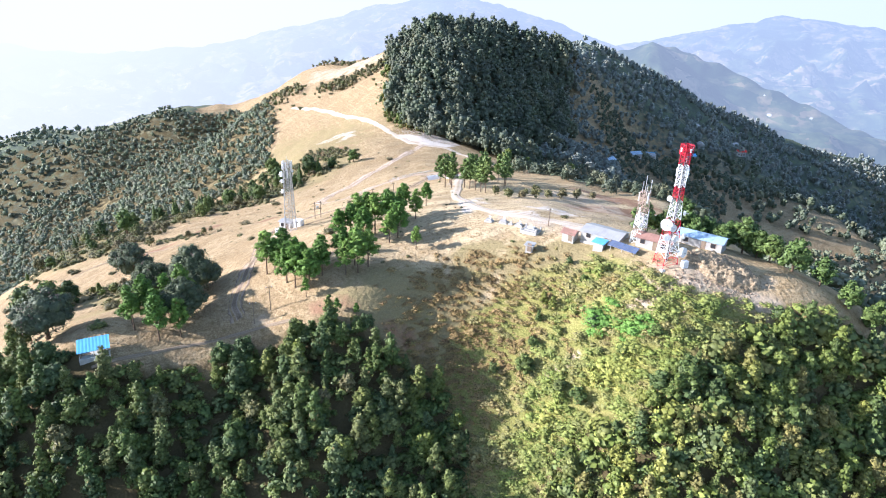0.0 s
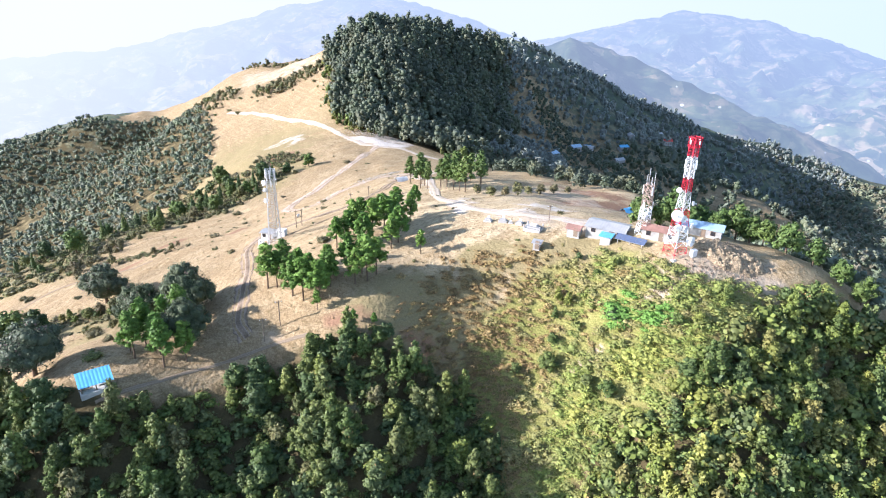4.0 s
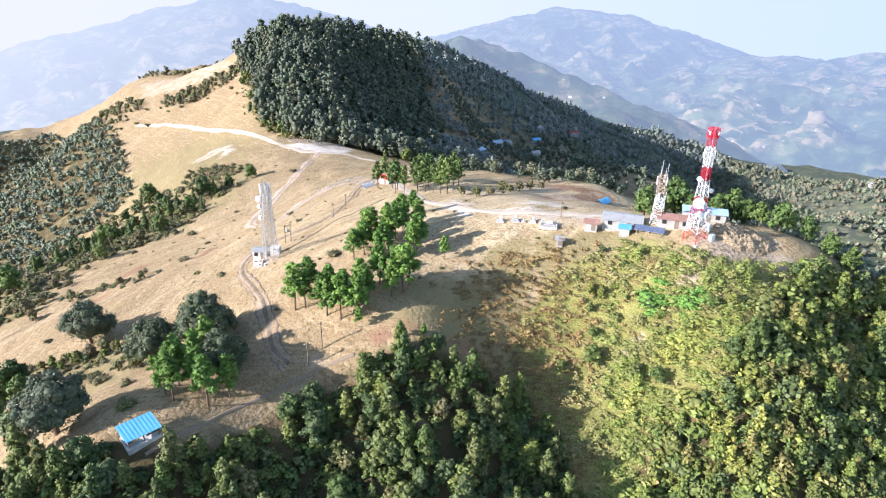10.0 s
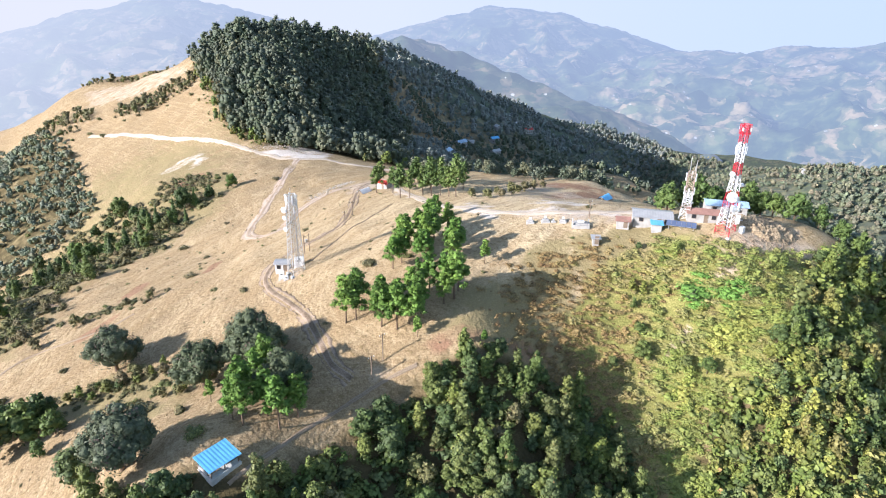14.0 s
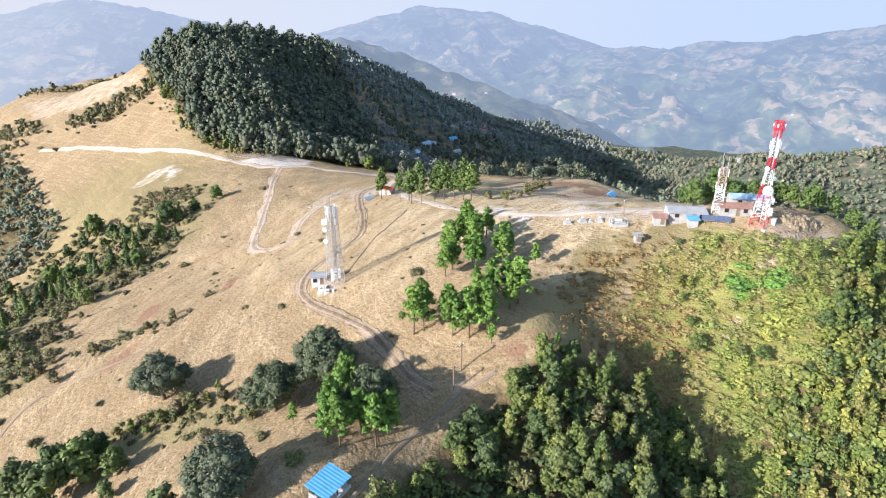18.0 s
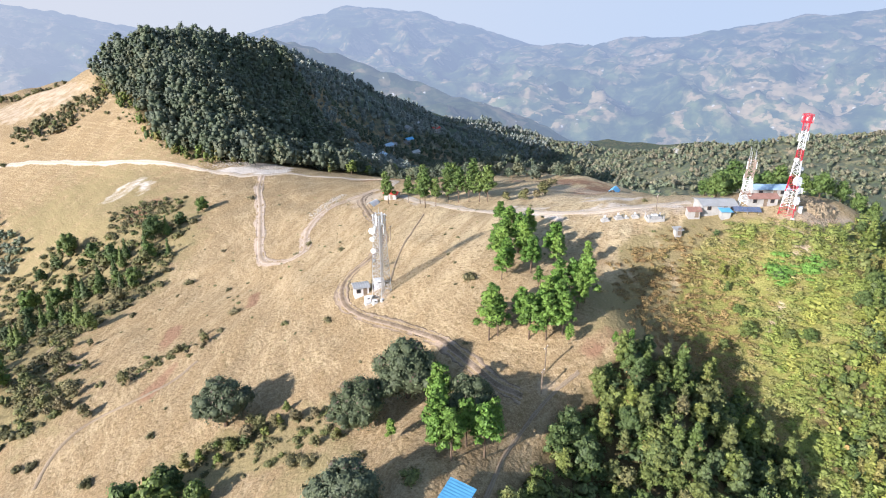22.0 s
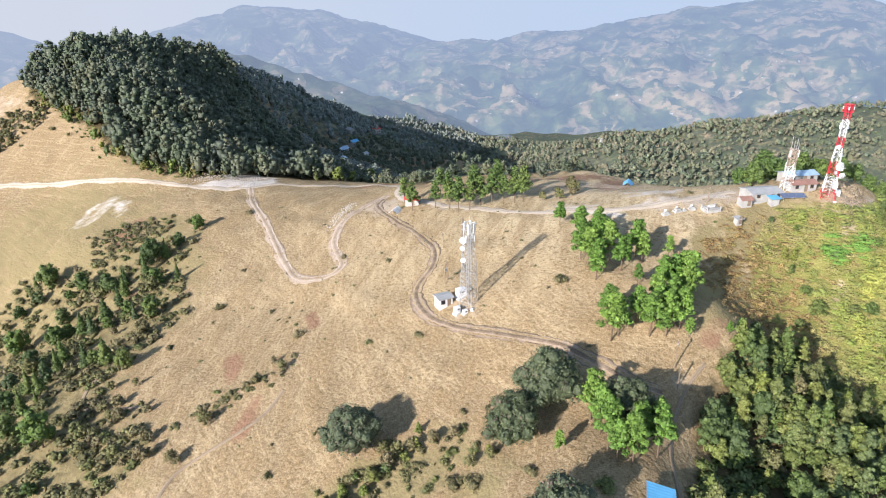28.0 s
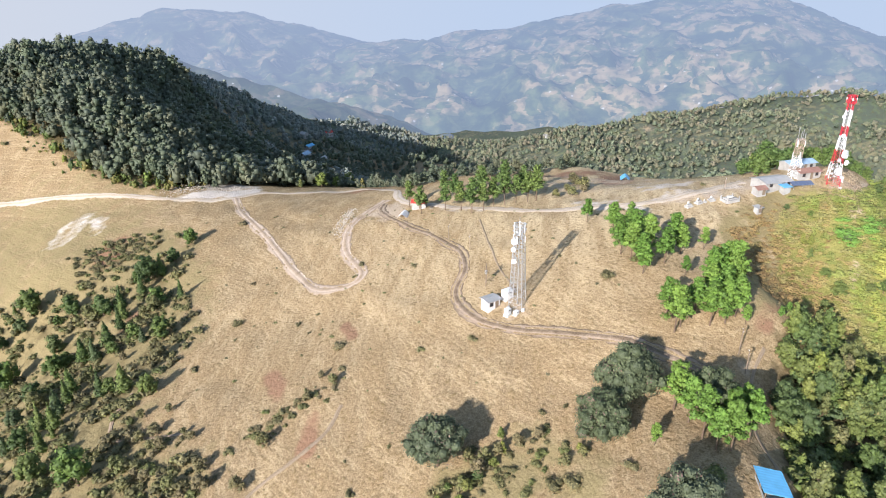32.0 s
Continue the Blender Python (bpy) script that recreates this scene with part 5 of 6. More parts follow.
for n, (x, y) in enumerate([(-82.5, 285.5), (-79, 290), (-95.0, 285.5), (-116.6, 261.3), (-115.2, 256.0), (-112, 262), (-69, 296), (-60, 298), (-99.1, 250.2), (-102.8, 256.1),
                            (-93.8, 280.1), (-88, 283), (-121, 249), (-76, 297), (-105, 270), (-108, 266)]):
    plant(CYPRESSES, n, x, y, 1.4 + 0.22 * (n % 3), "narrow pointed green cypress", "cypress", "cypresses in the gully")
for n, (x, y) in enumerate(scatter(GULLY, 12, 33, lambda x, y, r: (r.rand(len(x)) < 0.75) & (x < -62))):
    plant((CYPRESSES, GULLY_TREES, DULL_TREES)[n % 3], n, x, y, 0.65 + 0.18 * (n % 4), "mixed green tree in the gully thicket", "gully tree", "trees in the gully")
spots = scatter(GULLY, 2.5, 21, lambda x, y, r: r.rand(len(x)) < 0.32 + 0.55 * (ripple(x, y, 25, 37) > 0))
wood("gully_thicket", spots, VINES + LOW_BUSHES, 1.5, LEAF_SHRUB, "brown and olive thicket filling the gully", 22, False, 0.9, (0.4, 1.4), 0.4)
spots = scatter([(-124, 196), (-118, 222), (-106, 228), (-100, 210), (-104, 196)], 2.6, 34, lambda x, y, r: r.rand(len(x)) < 0.75)
wood("lower_thicket", spots, DULL_TREES[:2] + SHRUBS, 0.62, LEAF_SHRUB, "mixed olive and brown bushes below the footpath", 35, False, 0.85, (0.45, 1.4), 0.4)
lane = np.random.RandomState(36)
k = lane.rand(45, 1)
spots = np.array([-97, 199]) * (1 - k) + np.array([-76, 190]) * k + lane.normal(0, 1.8, (45, 2))
wood("wash_bushes", spots, SHRUBS, 0.8, LEAF_SHRUB, "low bushes along an eroded wash", 37, False, 0.8, (0.4, 1.4), 0.4)
k = lane.rand(80, 1)
spots = np.array([-100, 155]) * (1 - k) + np.array([-70, 138]) * k + lane.normal(0, 3.0, (80, 2))
wood("shoulder_bushes", spots, LOW_BUSHES, 0.75, LEAF_SHRUB, "olive bushes in the hollow beside the oaks", 38, False, 0.85, (0.4, 1.5), 0.4)
dots = lane.uniform(0, 1, (240, 2)) * (130, 190) + (-100, 128)
ok = ~inside(GULLY, dots[:, 0], dots[:, 1]) & (dots[:, 0] < 20 - 0.15 * (dots[:, 1] - 130)) & ~inside(SCRUB, dots[:, 0], dots[:, 1])
wood("scattered_shrublets", dots[ok], LOW_BUSHES, 0.42, LEAF_SHRUB, "small dark shrublets dotted over the dry grass", 39, False, 0.7, (0.5, 1.6), 0.4)
spots = scatter([(-150, 150), (-104, 150), (-96, 185), (-108, 225), (-60, 290), (-35, 325), (-70, 345), (-110, 355), (-100, 470), (-45, 440), (-48, 470), (-110, 520), (-140, 500), (-160, 300)],
                9, 23, lambda x, y, r: r.rand(len(x)) < 0.18 + 0.5 * (ripple(x, y, 40, 9) > 0.4))
wood("slope_shrubs", spots, SHRUBS, 1.3, LEAF_SHRUB, "scattered low shrubs on the grass", 24, False)
spots = scatter([(40, 300), (60, 250), (95, 215), (80, 200), (48, 232), (30, 262)], 5.5, 25, lambda x, y, r: r.rand(len(x)) < 0.7)
wood("ridge_back_trees", spots, DULL_TREES, 0.95, LEAF_HILL, "grey-green trees behind the ridge road", 26, False)

spots = np.concatenate((scatter([(-100, 478), (-74, 463), (-46, 462), (-44, 490), (-60, 496), (-90, 492)], 3.0, 27, lambda x, y, r: r.rand(len(x)) < 0.85),
                        scatter([(-135, 560), (-112, 520), (-104, 505), (-125, 480), (-150, 500), (-190, 560)], 4.4, 28, lambda x, y, r: r.rand(len(x)) < 0.8),
                        scatter([(-126, 616), (-60, 572), (-52, 580), (-120, 628)], 4.5, 29)))
wood("field_hedge", spots, FAR_LOW, 0.7, LEAF_SHRUB, "hedge of dull shrubs round the bare terrace", 30, False, 0.85, (0.45, 1.5), 0.4)
spots = scatter([(-78, 322), (-60, 318), (-46, 312), (-50, 330), (-62, 340), (-74, 338)], 2.4, 31)
wood("brown_thicket", spots, SHRUBS, 1.15, LEAF_SHRUB, "brown leafless thicket at the gully head", 32, False)

# dry grass tussocks
rng = np.random.RandomState(77)
tx, ty = rng.uniform(-120, 60, 4500), rng.uniform(112, 330, 4500)
ok = ~inside(GULLY, tx, ty) & ~inside(SCRUB, tx, ty) & (np.hypot(tx + 30, ty - 190) < 130)
tuft = dict(crown=crown(5, [(0, 0, .06, .26, .26, .12)], 4, .3, 0.8, 1), trunk=None)
wood("grass_tussocks", np.stack((tx[ok], ty[ok]), -1), [tuft], 0.9, DRY_GRASS, "dry straw-coloured grass tussocks", 78, False, 0.7)


# ---------------------------------------------------------------- small builders
def part(name, bm, mat, parent, label=""):
    """Links a bmesh as one mesh object under a thing or a part."""
    me = bpy.data.meshes.new(name)
    bmesh.ops.recalc_face_normals(bm, faces=bm.faces)
    bm.to_mesh(me)
    bm.free()
    me.materials.append(mat)
    ob = new(name, me)
    ob.parent = parent
    return tagged(ob, label)


def thing(name, m, label, category, group=""):
    root = new(name)
    root.matrix_basis = m
    return tagged(root, label, category, group)


def add_box(bm, size, at, turn=(0, 0, 0), bevel=0.0):
    g = bmesh.ops.create_cube(bm, size=1.0, matrix=pose(*at, *turn) @ Matrix.Diagonal((*size, 1)))
    if bevel:
        bmesh.ops.bevel(bm, geom=list({e for v in g["verts"] for e in v.link_edges}), offset=bevel, segments=1, affect="EDGES")
    return bm


def box(size, at, turn=(0, 0, 0), bevel=0.0):
    return add_box(bmesh.new(), size, at, turn, bevel)


def add_bar(bm, p, q, r):
    p, q = Vector(p), Vector(q)
    d = q - p
    m = Matrix.Translation((p + q) / 2) @ d.to_track_quat("Z", "Y").to_matrix().to_4x4() @ Matrix.Diagonal((r * 2, r * 2, d.length, 1))
    bmesh.ops.create_cube(bm, size=1.0, matrix=m)


def bars(pairs, r):
    bm = bmesh.new()
    for p, q in pairs:
        add_bar(bm, p, q, r)
    return bm


def on_ground(x, y, rz=0.0, dz=0.0):
    return pose(x, y, ground_z(x, y) + dz, rz=rz)


# ---------------------------------------------------------------- roads
def smooth_line(points, step=1.0):
    p = np.array(points, float)
    p = np.vstack((2 * p[0] - p[1], p, 2 * p[-1] - p[-2]))
    out = []
    for k in range(1, len(p) - 2):
        a, b, c, d = p[k - 1:k + 3]
        n = max(2, int(np.linalg.norm(c - b) / step))
        for t in np.linspace(0, 1, n, endpoint=False):
            out.append(0.5 * (2 * b + (c - a) * t + (2 * a - 5 * b + 4 * c - d) * t * t + (3 * b - a - 3 * c + d) * t ** 3))
    return np.array(out + [p[-2]])


def road(name, points, width, mat, label, rut=0.10, seed=0):
    """A dirt road laid on the slope, with wheel ruts, a raised middle and ragged shoulders."""
    line = smooth_line(points)
    d = np.gradient(line, axis=0)
    d /= np.linalg.norm(d, axis=1)[:, None]
    side = np.stack((-d[:, 1], d[:, 0]), -1)
    s = np.arange(len(line))
    rng = np.random.RandomState(seed)
    wl = 1 + 0.22 * np.sin(s * 0.31 + seed) + 0.2 * rng.uniform(-1, 1, len(s))
    wr = 1 + 0.22 * np.sin(s * 0.23 + seed * 2) + 0.2 * rng.uniform(-1, 1, len(s))
    prof = [(-0.62, -0.35), (-0.5, 0.05), (-0.36, 0.09 - rut), (-0.22, 0.09 - rut), (-0.1, 0.12), (0.1, 0.12), (0.22, 0.09 - rut), (0.36, 0.09 - rut), (0.5, 0.05), (0.62, -0.35)]
    rows = []
    for o, dz in prof:
        w = np.where(o < 0, wl, wr) if abs(o) > 0.4 else 1.0
        p = line + side * (o * width * w)[:, None] if not np.isscalar(w) else line + side * (o * width)
        rows.append(np.concatenate((p, (height(p[:, 0], p[:, 1]) + dz + 0.04)[:, None]), 1))
    v = np.stack(rows, 1).reshape(-1, 3)
    ob = new(name, new_mesh(name, v, grid_quads(len(prof), len(line)), mat, True, rut=np.tile([0.1, 0.3, 0.9, 0.9, 0.35, 0.35, 0.9, 0.9, 0.3, 0.1], len(line))))
    return tagged(ob, label, "dirt road", kind="structure")


road("road_ridge", [(-112, 470), (-84, 440), (-64, 415), (-47, 386), (-34, 361), (-26, 345), (-18, 332), (-9, 325), (2, 322), (14, 309), (28, 296), (31, 280), (26, 264), (14, 252), (8, 240), (7, 225), (6, 205),
                    (5, 188), (7, 170), (12, 156), (20, 147), (31, 141), (38, 137)], 2.9, DIRT_PALE, "pale dusty dirt road along the ridge", 0.05, 1)
road("road_hairpin", [(-9, 325), (-17, 310), (-27, 283), (-40, 251), (-45.5, 236), (-46, 228), (-42, 221), (-36, 223), (-27, 239), (-16, 249), (-2, 254), (12, 256)],
     3.5, DIRT, "rutted dirt track with a hairpin on the grass slope", 0.12, 2)
road("road_mast_track", [(8, 254), (0, 248), (-7, 233), (-14, 214), (-22, 197), (-31, 188), (-40, 184.5), (-45.5, 179), (-49, 171), (-49.5, 163), (-48, 155), (-46.5, 146), (-45.5, 138), (-45, 128), (-44.5, 121), (-42, 116.5)],
     3.0, TRACK, "narrow rutted dirt track past the white mast", 0.14, 3)
road("path_hut", [(-30, 114), (-37, 114), (-45, 112.2), (-53, 109.2), (-60, 104.6), (-66, 101)], 0.6, PATH_EARTH, "narrow footpath to the blue-roofed hut", 0.02, 4)
def stones(name, spots, size, label, seed, mat=RUBBLE):
    """Loose broken rock as one heap of many pieces."""
    rng = np.random.RandomState(seed)
    lv, lq = LUMPS[1]
    vs, qs = [], []
    for k, (x, y) in enumerate(spots):
        s = size * rng.uniform(0.4, 1.5)
        v = lv * (1 + rng.uniform(-.35, .35, (len(lv), 1))) * s * rng.uniform(.6, 1.2, 3)
        vs.append(v + (x, y, ground_z(x, y) + s * 0.25)), qs.append(lq + k * len(lv))
    return tagged(new(name, new_mesh(name, np.concatenate(vs), np.concatenate(qs), mat)), label, "rubble", kind="stuff")


r9 = np.random.RandomState(9)
k = r9.rand(420, 1)
stones("stone_spoil", np.array([-20, 250]) * (1 - k) + np.array([0, 264]) * k + r9.normal(0, 1.5, (420, 2)), 0.2, "pale broken stone tipped beside the track", 91)
k = r9.rand(900, 1)
stones("cut_bank_rubble", np.array([-28, 350]) * (1 - k) + np.array([0, 328]) * k + r9.normal(0, 2.8, (900, 2)) + (4, 5), 0.22, "white rubble of a fresh road cutting", 92)
k = r9.rand(260, 2)
stones("mast_spoil", np.array([44, 106]) + k * (16, 6) + r9.normal(0, 1.2, (260, 2)), 0.2, "brown earth clods and spoil below the red mast", 93, SPOIL)
road("path_slope", [(-118.2, 175.3), (-115.5, 180.5), (-111.6, 184.2), (-105.5, 186.5), (-97.3, 184.1), (-88.8, 182.5), (-81.5, 184.6)], 0.9, PATH_EARTH, "faint double-rutted trail over the grass", 0.05, 6)
road("path_mast", [(-38.0, 167.8), (-27.7, 179.8), (-16.0, 190.8), (-3.4, 202.3)], 0.5, PATH_EARTH, "faint footpath from the mast to the road", 0.03, 7)
road("path_gully", [(-99, 246), (-107, 240), (-111, 232), (-107, 224), (-102, 216)], 0.9, TRACK, "footpath crossing the west slope", 0.0, 5)


def earth_mound(cx, cy, rx, ry, h, turn):
    """A bulldozed heap of earth and turf with slumped steps."""
    u, w = np.meshgrid(np.linspace(-1.15, 1.15, 74), np.linspace(-1.15, 1.15, 46))
    c, s = math.cos(radians(turn)), math.sin(radians(turn))
    x, y = cx + u * rx * c - w * ry * s, cy + u * rx * s + w * ry * c
    d = np.sqrt(u * u + w * w) + 0.10 * ripple(x, y, 6, 17) + 0.05 * ripple(x, y, 2.4, 18)
    f = np.clip(1.05 - d, 0, 1)
    f = np.where(f > 0, np.clip(f * 2.0, 0, 1) ** 0.7, 0)
    step = np.floor(f * 4) / 4
    z = height(x, y) - 0.35 + (0.55 * f + 0.45 * step) * h + (0.42 * ripple(x, y, 3, 19) + 0.3 * ripple(x, y, 1.3, 20)) * (f > 0) - 0.5 * (d > 1.1)
    ob = new("earth_mound", new_mesh("earth_mound", np.stack((x, y, z), -1).reshape(-1, 3), grid_quads(74, 46), MOUND, True))
    return tagged(ob, "bare brown earth mound with slumped turf steps beside the mast", "earth mound")


earth_mound(57.5, 114.5, 8.5, 4.2, 2.2, -22)

# ---------------------------------------------------------------- lattice masts
def lattice(root, z0, z1, w0, w1, panels, leg, brace, mat, name, label=""):
    """One length of a square lattice mast: four legs, rings and crossed braces."""
    bm = bmesh.new()
    corner = lambda k, w: Vector(((-1, 1, 1, -1)[k % 4] * w / 2, (-1, -1, 1, 1)[k % 4] * w / 2, 0))
    for k in range(4):
        add_bar(bm, corner(k, w0) + Vector((0, 0, z0)), corner(k, w1) + Vector((0, 0, z1)), leg)
    for i in range(panels):
        a, b = i / panels, (i + 1) / panels
        za, zb, wa, wb = z0 + (z1 - z0) * a, z0 + (z1 - z0) * b, w0 + (w1 - w0) * a, w0 + (w1 - w0) * b
        for k in range(4):
            p, q = corner(k, wa) + Vector((0, 0, za)), corner(k + 1, wa) + Vector((0, 0, za))
            r, s = corner(k, wb) + Vector((0, 0, zb)), corner(k + 1, wb) + Vector((0, 0, zb))
            add_bar(bm, p, s, brace), add_bar(bm, q, r, brace), add_bar(bm, r, s, brace)
    return part(name, bm, mat, root, label)


def dish(root, at, radius, aim, label="white drum dish antenna"):
    """A drum dish: shell, radome face and mounting arm."""
    bm = bmesh.new()
    m = pose(*at, 0, 0, aim) @ pose(0, 0, 0, 90)
    bmesh.ops.create_cone(bm, cap_ends=True, segments=20, radius1=radius, radius2=radius * 0.94, depth=radius * 0.7, matrix=m)
    d = part("dish", bm, DISH, root, label)
    bm = bmesh.new()
    bmesh.ops.create_uvsphere(bm, u_segments=16, v_segments=8, radius=radius * 0.92, matrix=m @ pose(0, 0, radius * 0.35) @ Matrix.Diagonal((1, 1, 0.3, 1)))
    part("radome", bm, DISH, d)
    end = pose(*at, 0, 0, aim) @ Vector((0, radius * 0.4 + 0.5, 0))
    part("mount", bars([(at, end)], 0.09), STEEL, d)
    return d


def panel_antenna(root, at, h, aim):
    return part("panel_antenna", box((0.32, 0.16, h), at, (0, 0, aim), 0.03), WHITE_PAINT, root, "white upright panel antenna")


def red_white_mast():
    H = 24.4
    root = thing("lattice_mast", pose(46, 115.5, 49.3, rz=18), "tall red and white banded lattice telecom mast with dishes", "telecom mast")
    cuts = [0, .09, .26, .41, .57, .68, .86, .96]
    width = lambda f: 3.5 - 2.2 * min(f / 0.6, 1) ** 0.85
    for k in range(7):
        mat = RED_PAINT if k % 2 == 0 else WHITE_PAINT
        lattice(root, H * cuts[k] - (0.6 if k == 0 else 0), H * cuts[k + 1], width(cuts[k]), width(cuts[k + 1]), (2, 3, 3, 3, 3, 4, 2)[k], 0.065, 0.026, mat, "mast_section")
    bm = bmesh.new()
    for z in (H * .945, H * .98, H * 1.02):
        for k in range(8):
            a, b = math.pi / 4 * k, math.pi / 4 * (k + 1)
            add_bar(bm, (1.2 * math.cos(a), 1.2 * math.sin(a), z), (1.2 * math.cos(b), 1.2 * math.sin(b), z), 0.045)
    for k in range(8):
        a = math.pi / 4 * k
        add_bar(bm, (1.2 * math.cos(a), 1.2 * math.sin(a), H * .94), (1.2 * math.cos(a), 1.2 * math.sin(a), H * 1.025), 0.05)
        add_bar(bm, (0, 0, H * .945), (1.2 * math.cos(a), 1.2 * math.sin(a), H * .945), 0.06)
    part("top_platform", bm, RED_PAINT, root, "red caged service platform")
    lattice(root, H * .96, H * 1.02, 1.2, 1.2, 2, 0.07, 0.035, RED_PAINT, "mast_section")
    for a in range(0, 360, 90):
        panel_antenna(root, (1.2 * math.cos(radians(a)), 1.2 * math.sin(radians(a)), H * .985), 0.7, a + 90)
    for a in (120, 300):
        panel_antenna(root, (1.1 * math.cos(radians(a)), 1.1 * math.sin(radians(a)), H * .80), 1.8, a + 90)
    for x, y, f, r, aim in ((-2.2, -1.0, .385, 1.15, 150), (-1.1, -1.6, .36, .75, 180), (-2.1, -1.7, .285, .7, 160), (-0.6, -2.2, .275, .7, 185), (-1.5, .3, .585, .55, 120), (1.6, -1.0, .47, .5, 230),
                            (2.4, -1.1, .27, .6, 220), (2.6, -1.4, .13, 1.05, 200), (1.2, .5, .78, .55, 250)):
        dish(root, (x, y, H * f), r, aim)
    ladder = [((-0.2, -0.25, 0), (-0.2, -0.25, H * .94)), ((0.2, -0.25, 0), (0.2, -0.25, H * .94))] + [((-0.2, -0.25, z), (0.2, -0.25, z)) for z in np.arange(0.5, H * .93, 0.6)]
    part("ladder", bars(ladder, 0.035), STEEL, root)
    part("cable_run", box((0.35, 0.1, H * .9), (0.5, 0.2, H * .45)), DARK, root, "bundle of dark feeder cables")
    for k in range(4):
        part("footing", box((0.8, 0.8, 1.0), ((-1, 1, 1, -1)[k] * 1.75, (-1, -1, 1, 1)[k] * 1.75, -0.5)), CONCRETE, root)
    part("service_box", box((1.3, 0.9, 1.9), (2.6, -2.6, 0.9), (0, 0, 0), 0.04), WHITE_PAINT, root, "white equipment cabinet")


def brown_mast():
    H = 12.8
    root = thing("lattice_mast", pose(43, 125, 49.0, rz=40), "short weathered brown and white lattice mast with antennas", "telecom mast")
    lattice(root, -0.5, H * .3, 2.6, 2.1, 3, 0.06, 0.035, WHITE_PAINT, "mast_section")
    lattice(root, H * .3, H * .36, 2.1, 2.0, 1, 0.06, 0.035, RUSTY, "mast_section")
    lattice(root, H * .36, H * .6, 2.0, 1.7, 3, 0.06, 0.035, WHITE_PAINT, "mast_section")
    lattice(root, H * .6, H, 1.7, 1.5, 4, 0.06, 0.04, RUSTY, "mast_section", "rusty upper section")
    for k in range(6):
        a = k * 60
        x, y = 1.25 * math.cos(radians(a)), 1.25 * math.sin(radians(a))
        panel_antenna(root, (x, y, H * (.62 if k % 2 else .9)), 1.9, a + 90)
    for x, y, h in ((.6, .6, 3.2), (-.6, .5, 2.2), (.5, -.7, 2.6), (-.7, -.6, 1.8)):
        part("whip_antenna", bars([((x, y, H - .4), (x, y, H + h))], 0.05), STEEL, root)
    dish(root, (-1.3, -.8, H * .45), .5, 160)


def white_mast():
    H = 20.6
    root = thing("lattice_mast", pose(-42, 165, 33.6, rz=12), "tall galvanised white lattice telecom mast", "telecom mast")
    for k, (a, b) in enumerate(((0, .25), (.25, .5), (.5, .75), (.75, 1))):
        lattice(root, H * a - (0.6 if k == 0 else 0), H * b, 3.3 - 1.6 * a, 3.3 - 1.6 * b, (3, 4, 4, 5)[k], 0.065, 0.03, STEEL, "mast_section")
    part("top_platform", bars([((x * 1.2, -1.2, H * z), (x * 1.2, 1.2, H * z)) for x in (-1, 1) for z in (.93, .99)] + [((-1.2, y * 1.2, H * z), (1.2, y * 1.2, H * z)) for y in (-1, 1) for z in (.93, .99)], 0.06), STEEL, root)
    for a in range(20, 380, 60):
        panel_antenna(root, (1.35 * math.cos(radians(a)), 1.35 * math.sin(radians(a)), H * .95), 2.3, a + 90)
    for a in range(0, 360, 90):
        panel_antenna(root, (1.4 * math.cos(radians(a)), 1.4 * math.sin(radians(a)), H * .83), 1.6, a + 90)
    for x, y, f, r, aim in ((-1.7, .6, .82, .75, 110), (-1.6, .8, .72, .55, 110), (-1.6, .6, .58, .6, 110), (1.2, .8, .86, .4, 240)):
        dish(root, (x, y, H * f), r, aim)
    ladder = [((-0.2, 0, 0), (-0.2, 0, H * .95)), ((0.2, 0, 0), (0.2, 0, H * .95))] + [((-0.2, 0, z), (0.2, 0, z)) for z in np.arange(0.5, H * .94, 0.6)]
    part("ladder", bars(ladder, 0.04), STEEL, root)
    part("cable_run", box((0.22, 0.08, H * .85), (0.7, 0.2, H * .43)), STEEL, root)
    for k in range(4):
        part("footing", box((0.7, 0.7, 1.0), ((-1, 1, 1, -1)[k] * 1.65, (-1, -1, 1, 1)[k] * 1.65, -0.45)), CONCRETE, root)
    part("lightning_rod", bars([((0, 0, H), (0, 0, H + 1.6))], 0.04), STEEL, root)


red_white_mast()
brown_mast()
white_mast()


# ---------------------------------------------------------------- buildings
def sheet_roof(L, W, rise, thick, mat, root, kind, label, over=0.4):
    """Corrugated roof sheets: gable about the long axis, or a single slope."""
    bm = bmesh.new()
    n = max(8, int((L + 2 * over) / 0.3))
    eave = -rise * over / (W / 2)
    ys = [(-W / 2 - over, eave), (0, rise), (W / 2 + over, eave)] if kind == "gable" else [(-W / 2 - over, 0), (W / 2 + over, rise)]
    rows = []
    for dz in (0, -thick):
        rows.append([[bm.verts.new((-L / 2 - over + (L + 2 * over) * k / n, y, z + dz + 0.03 * (k % 2))) for k in range(n + 1)] for y, z in ys])
    top, low = rows
    for j in range(len(ys) - 1):
        for k in range(n):
            bm.faces.new((top[j][k], top[j][k + 1], top[j + 1][k + 1], top[j + 1][k]))
            bm.faces.new((low[j + 1][k], low[j + 1][k + 1], low[j][k + 1], low[j][k]))
        for k in (0, n):
            bm.faces.new((top[j][k], top[j + 1][k], low[j + 1][k], low[j][k]))
    for j in (0, len(ys) - 1):
        for k in range(n):
            bm.faces.new((top[j][k], top[j][k + 1], low[j][k + 1], low[j][k]))
    return part("roof", bm, mat, root, label)


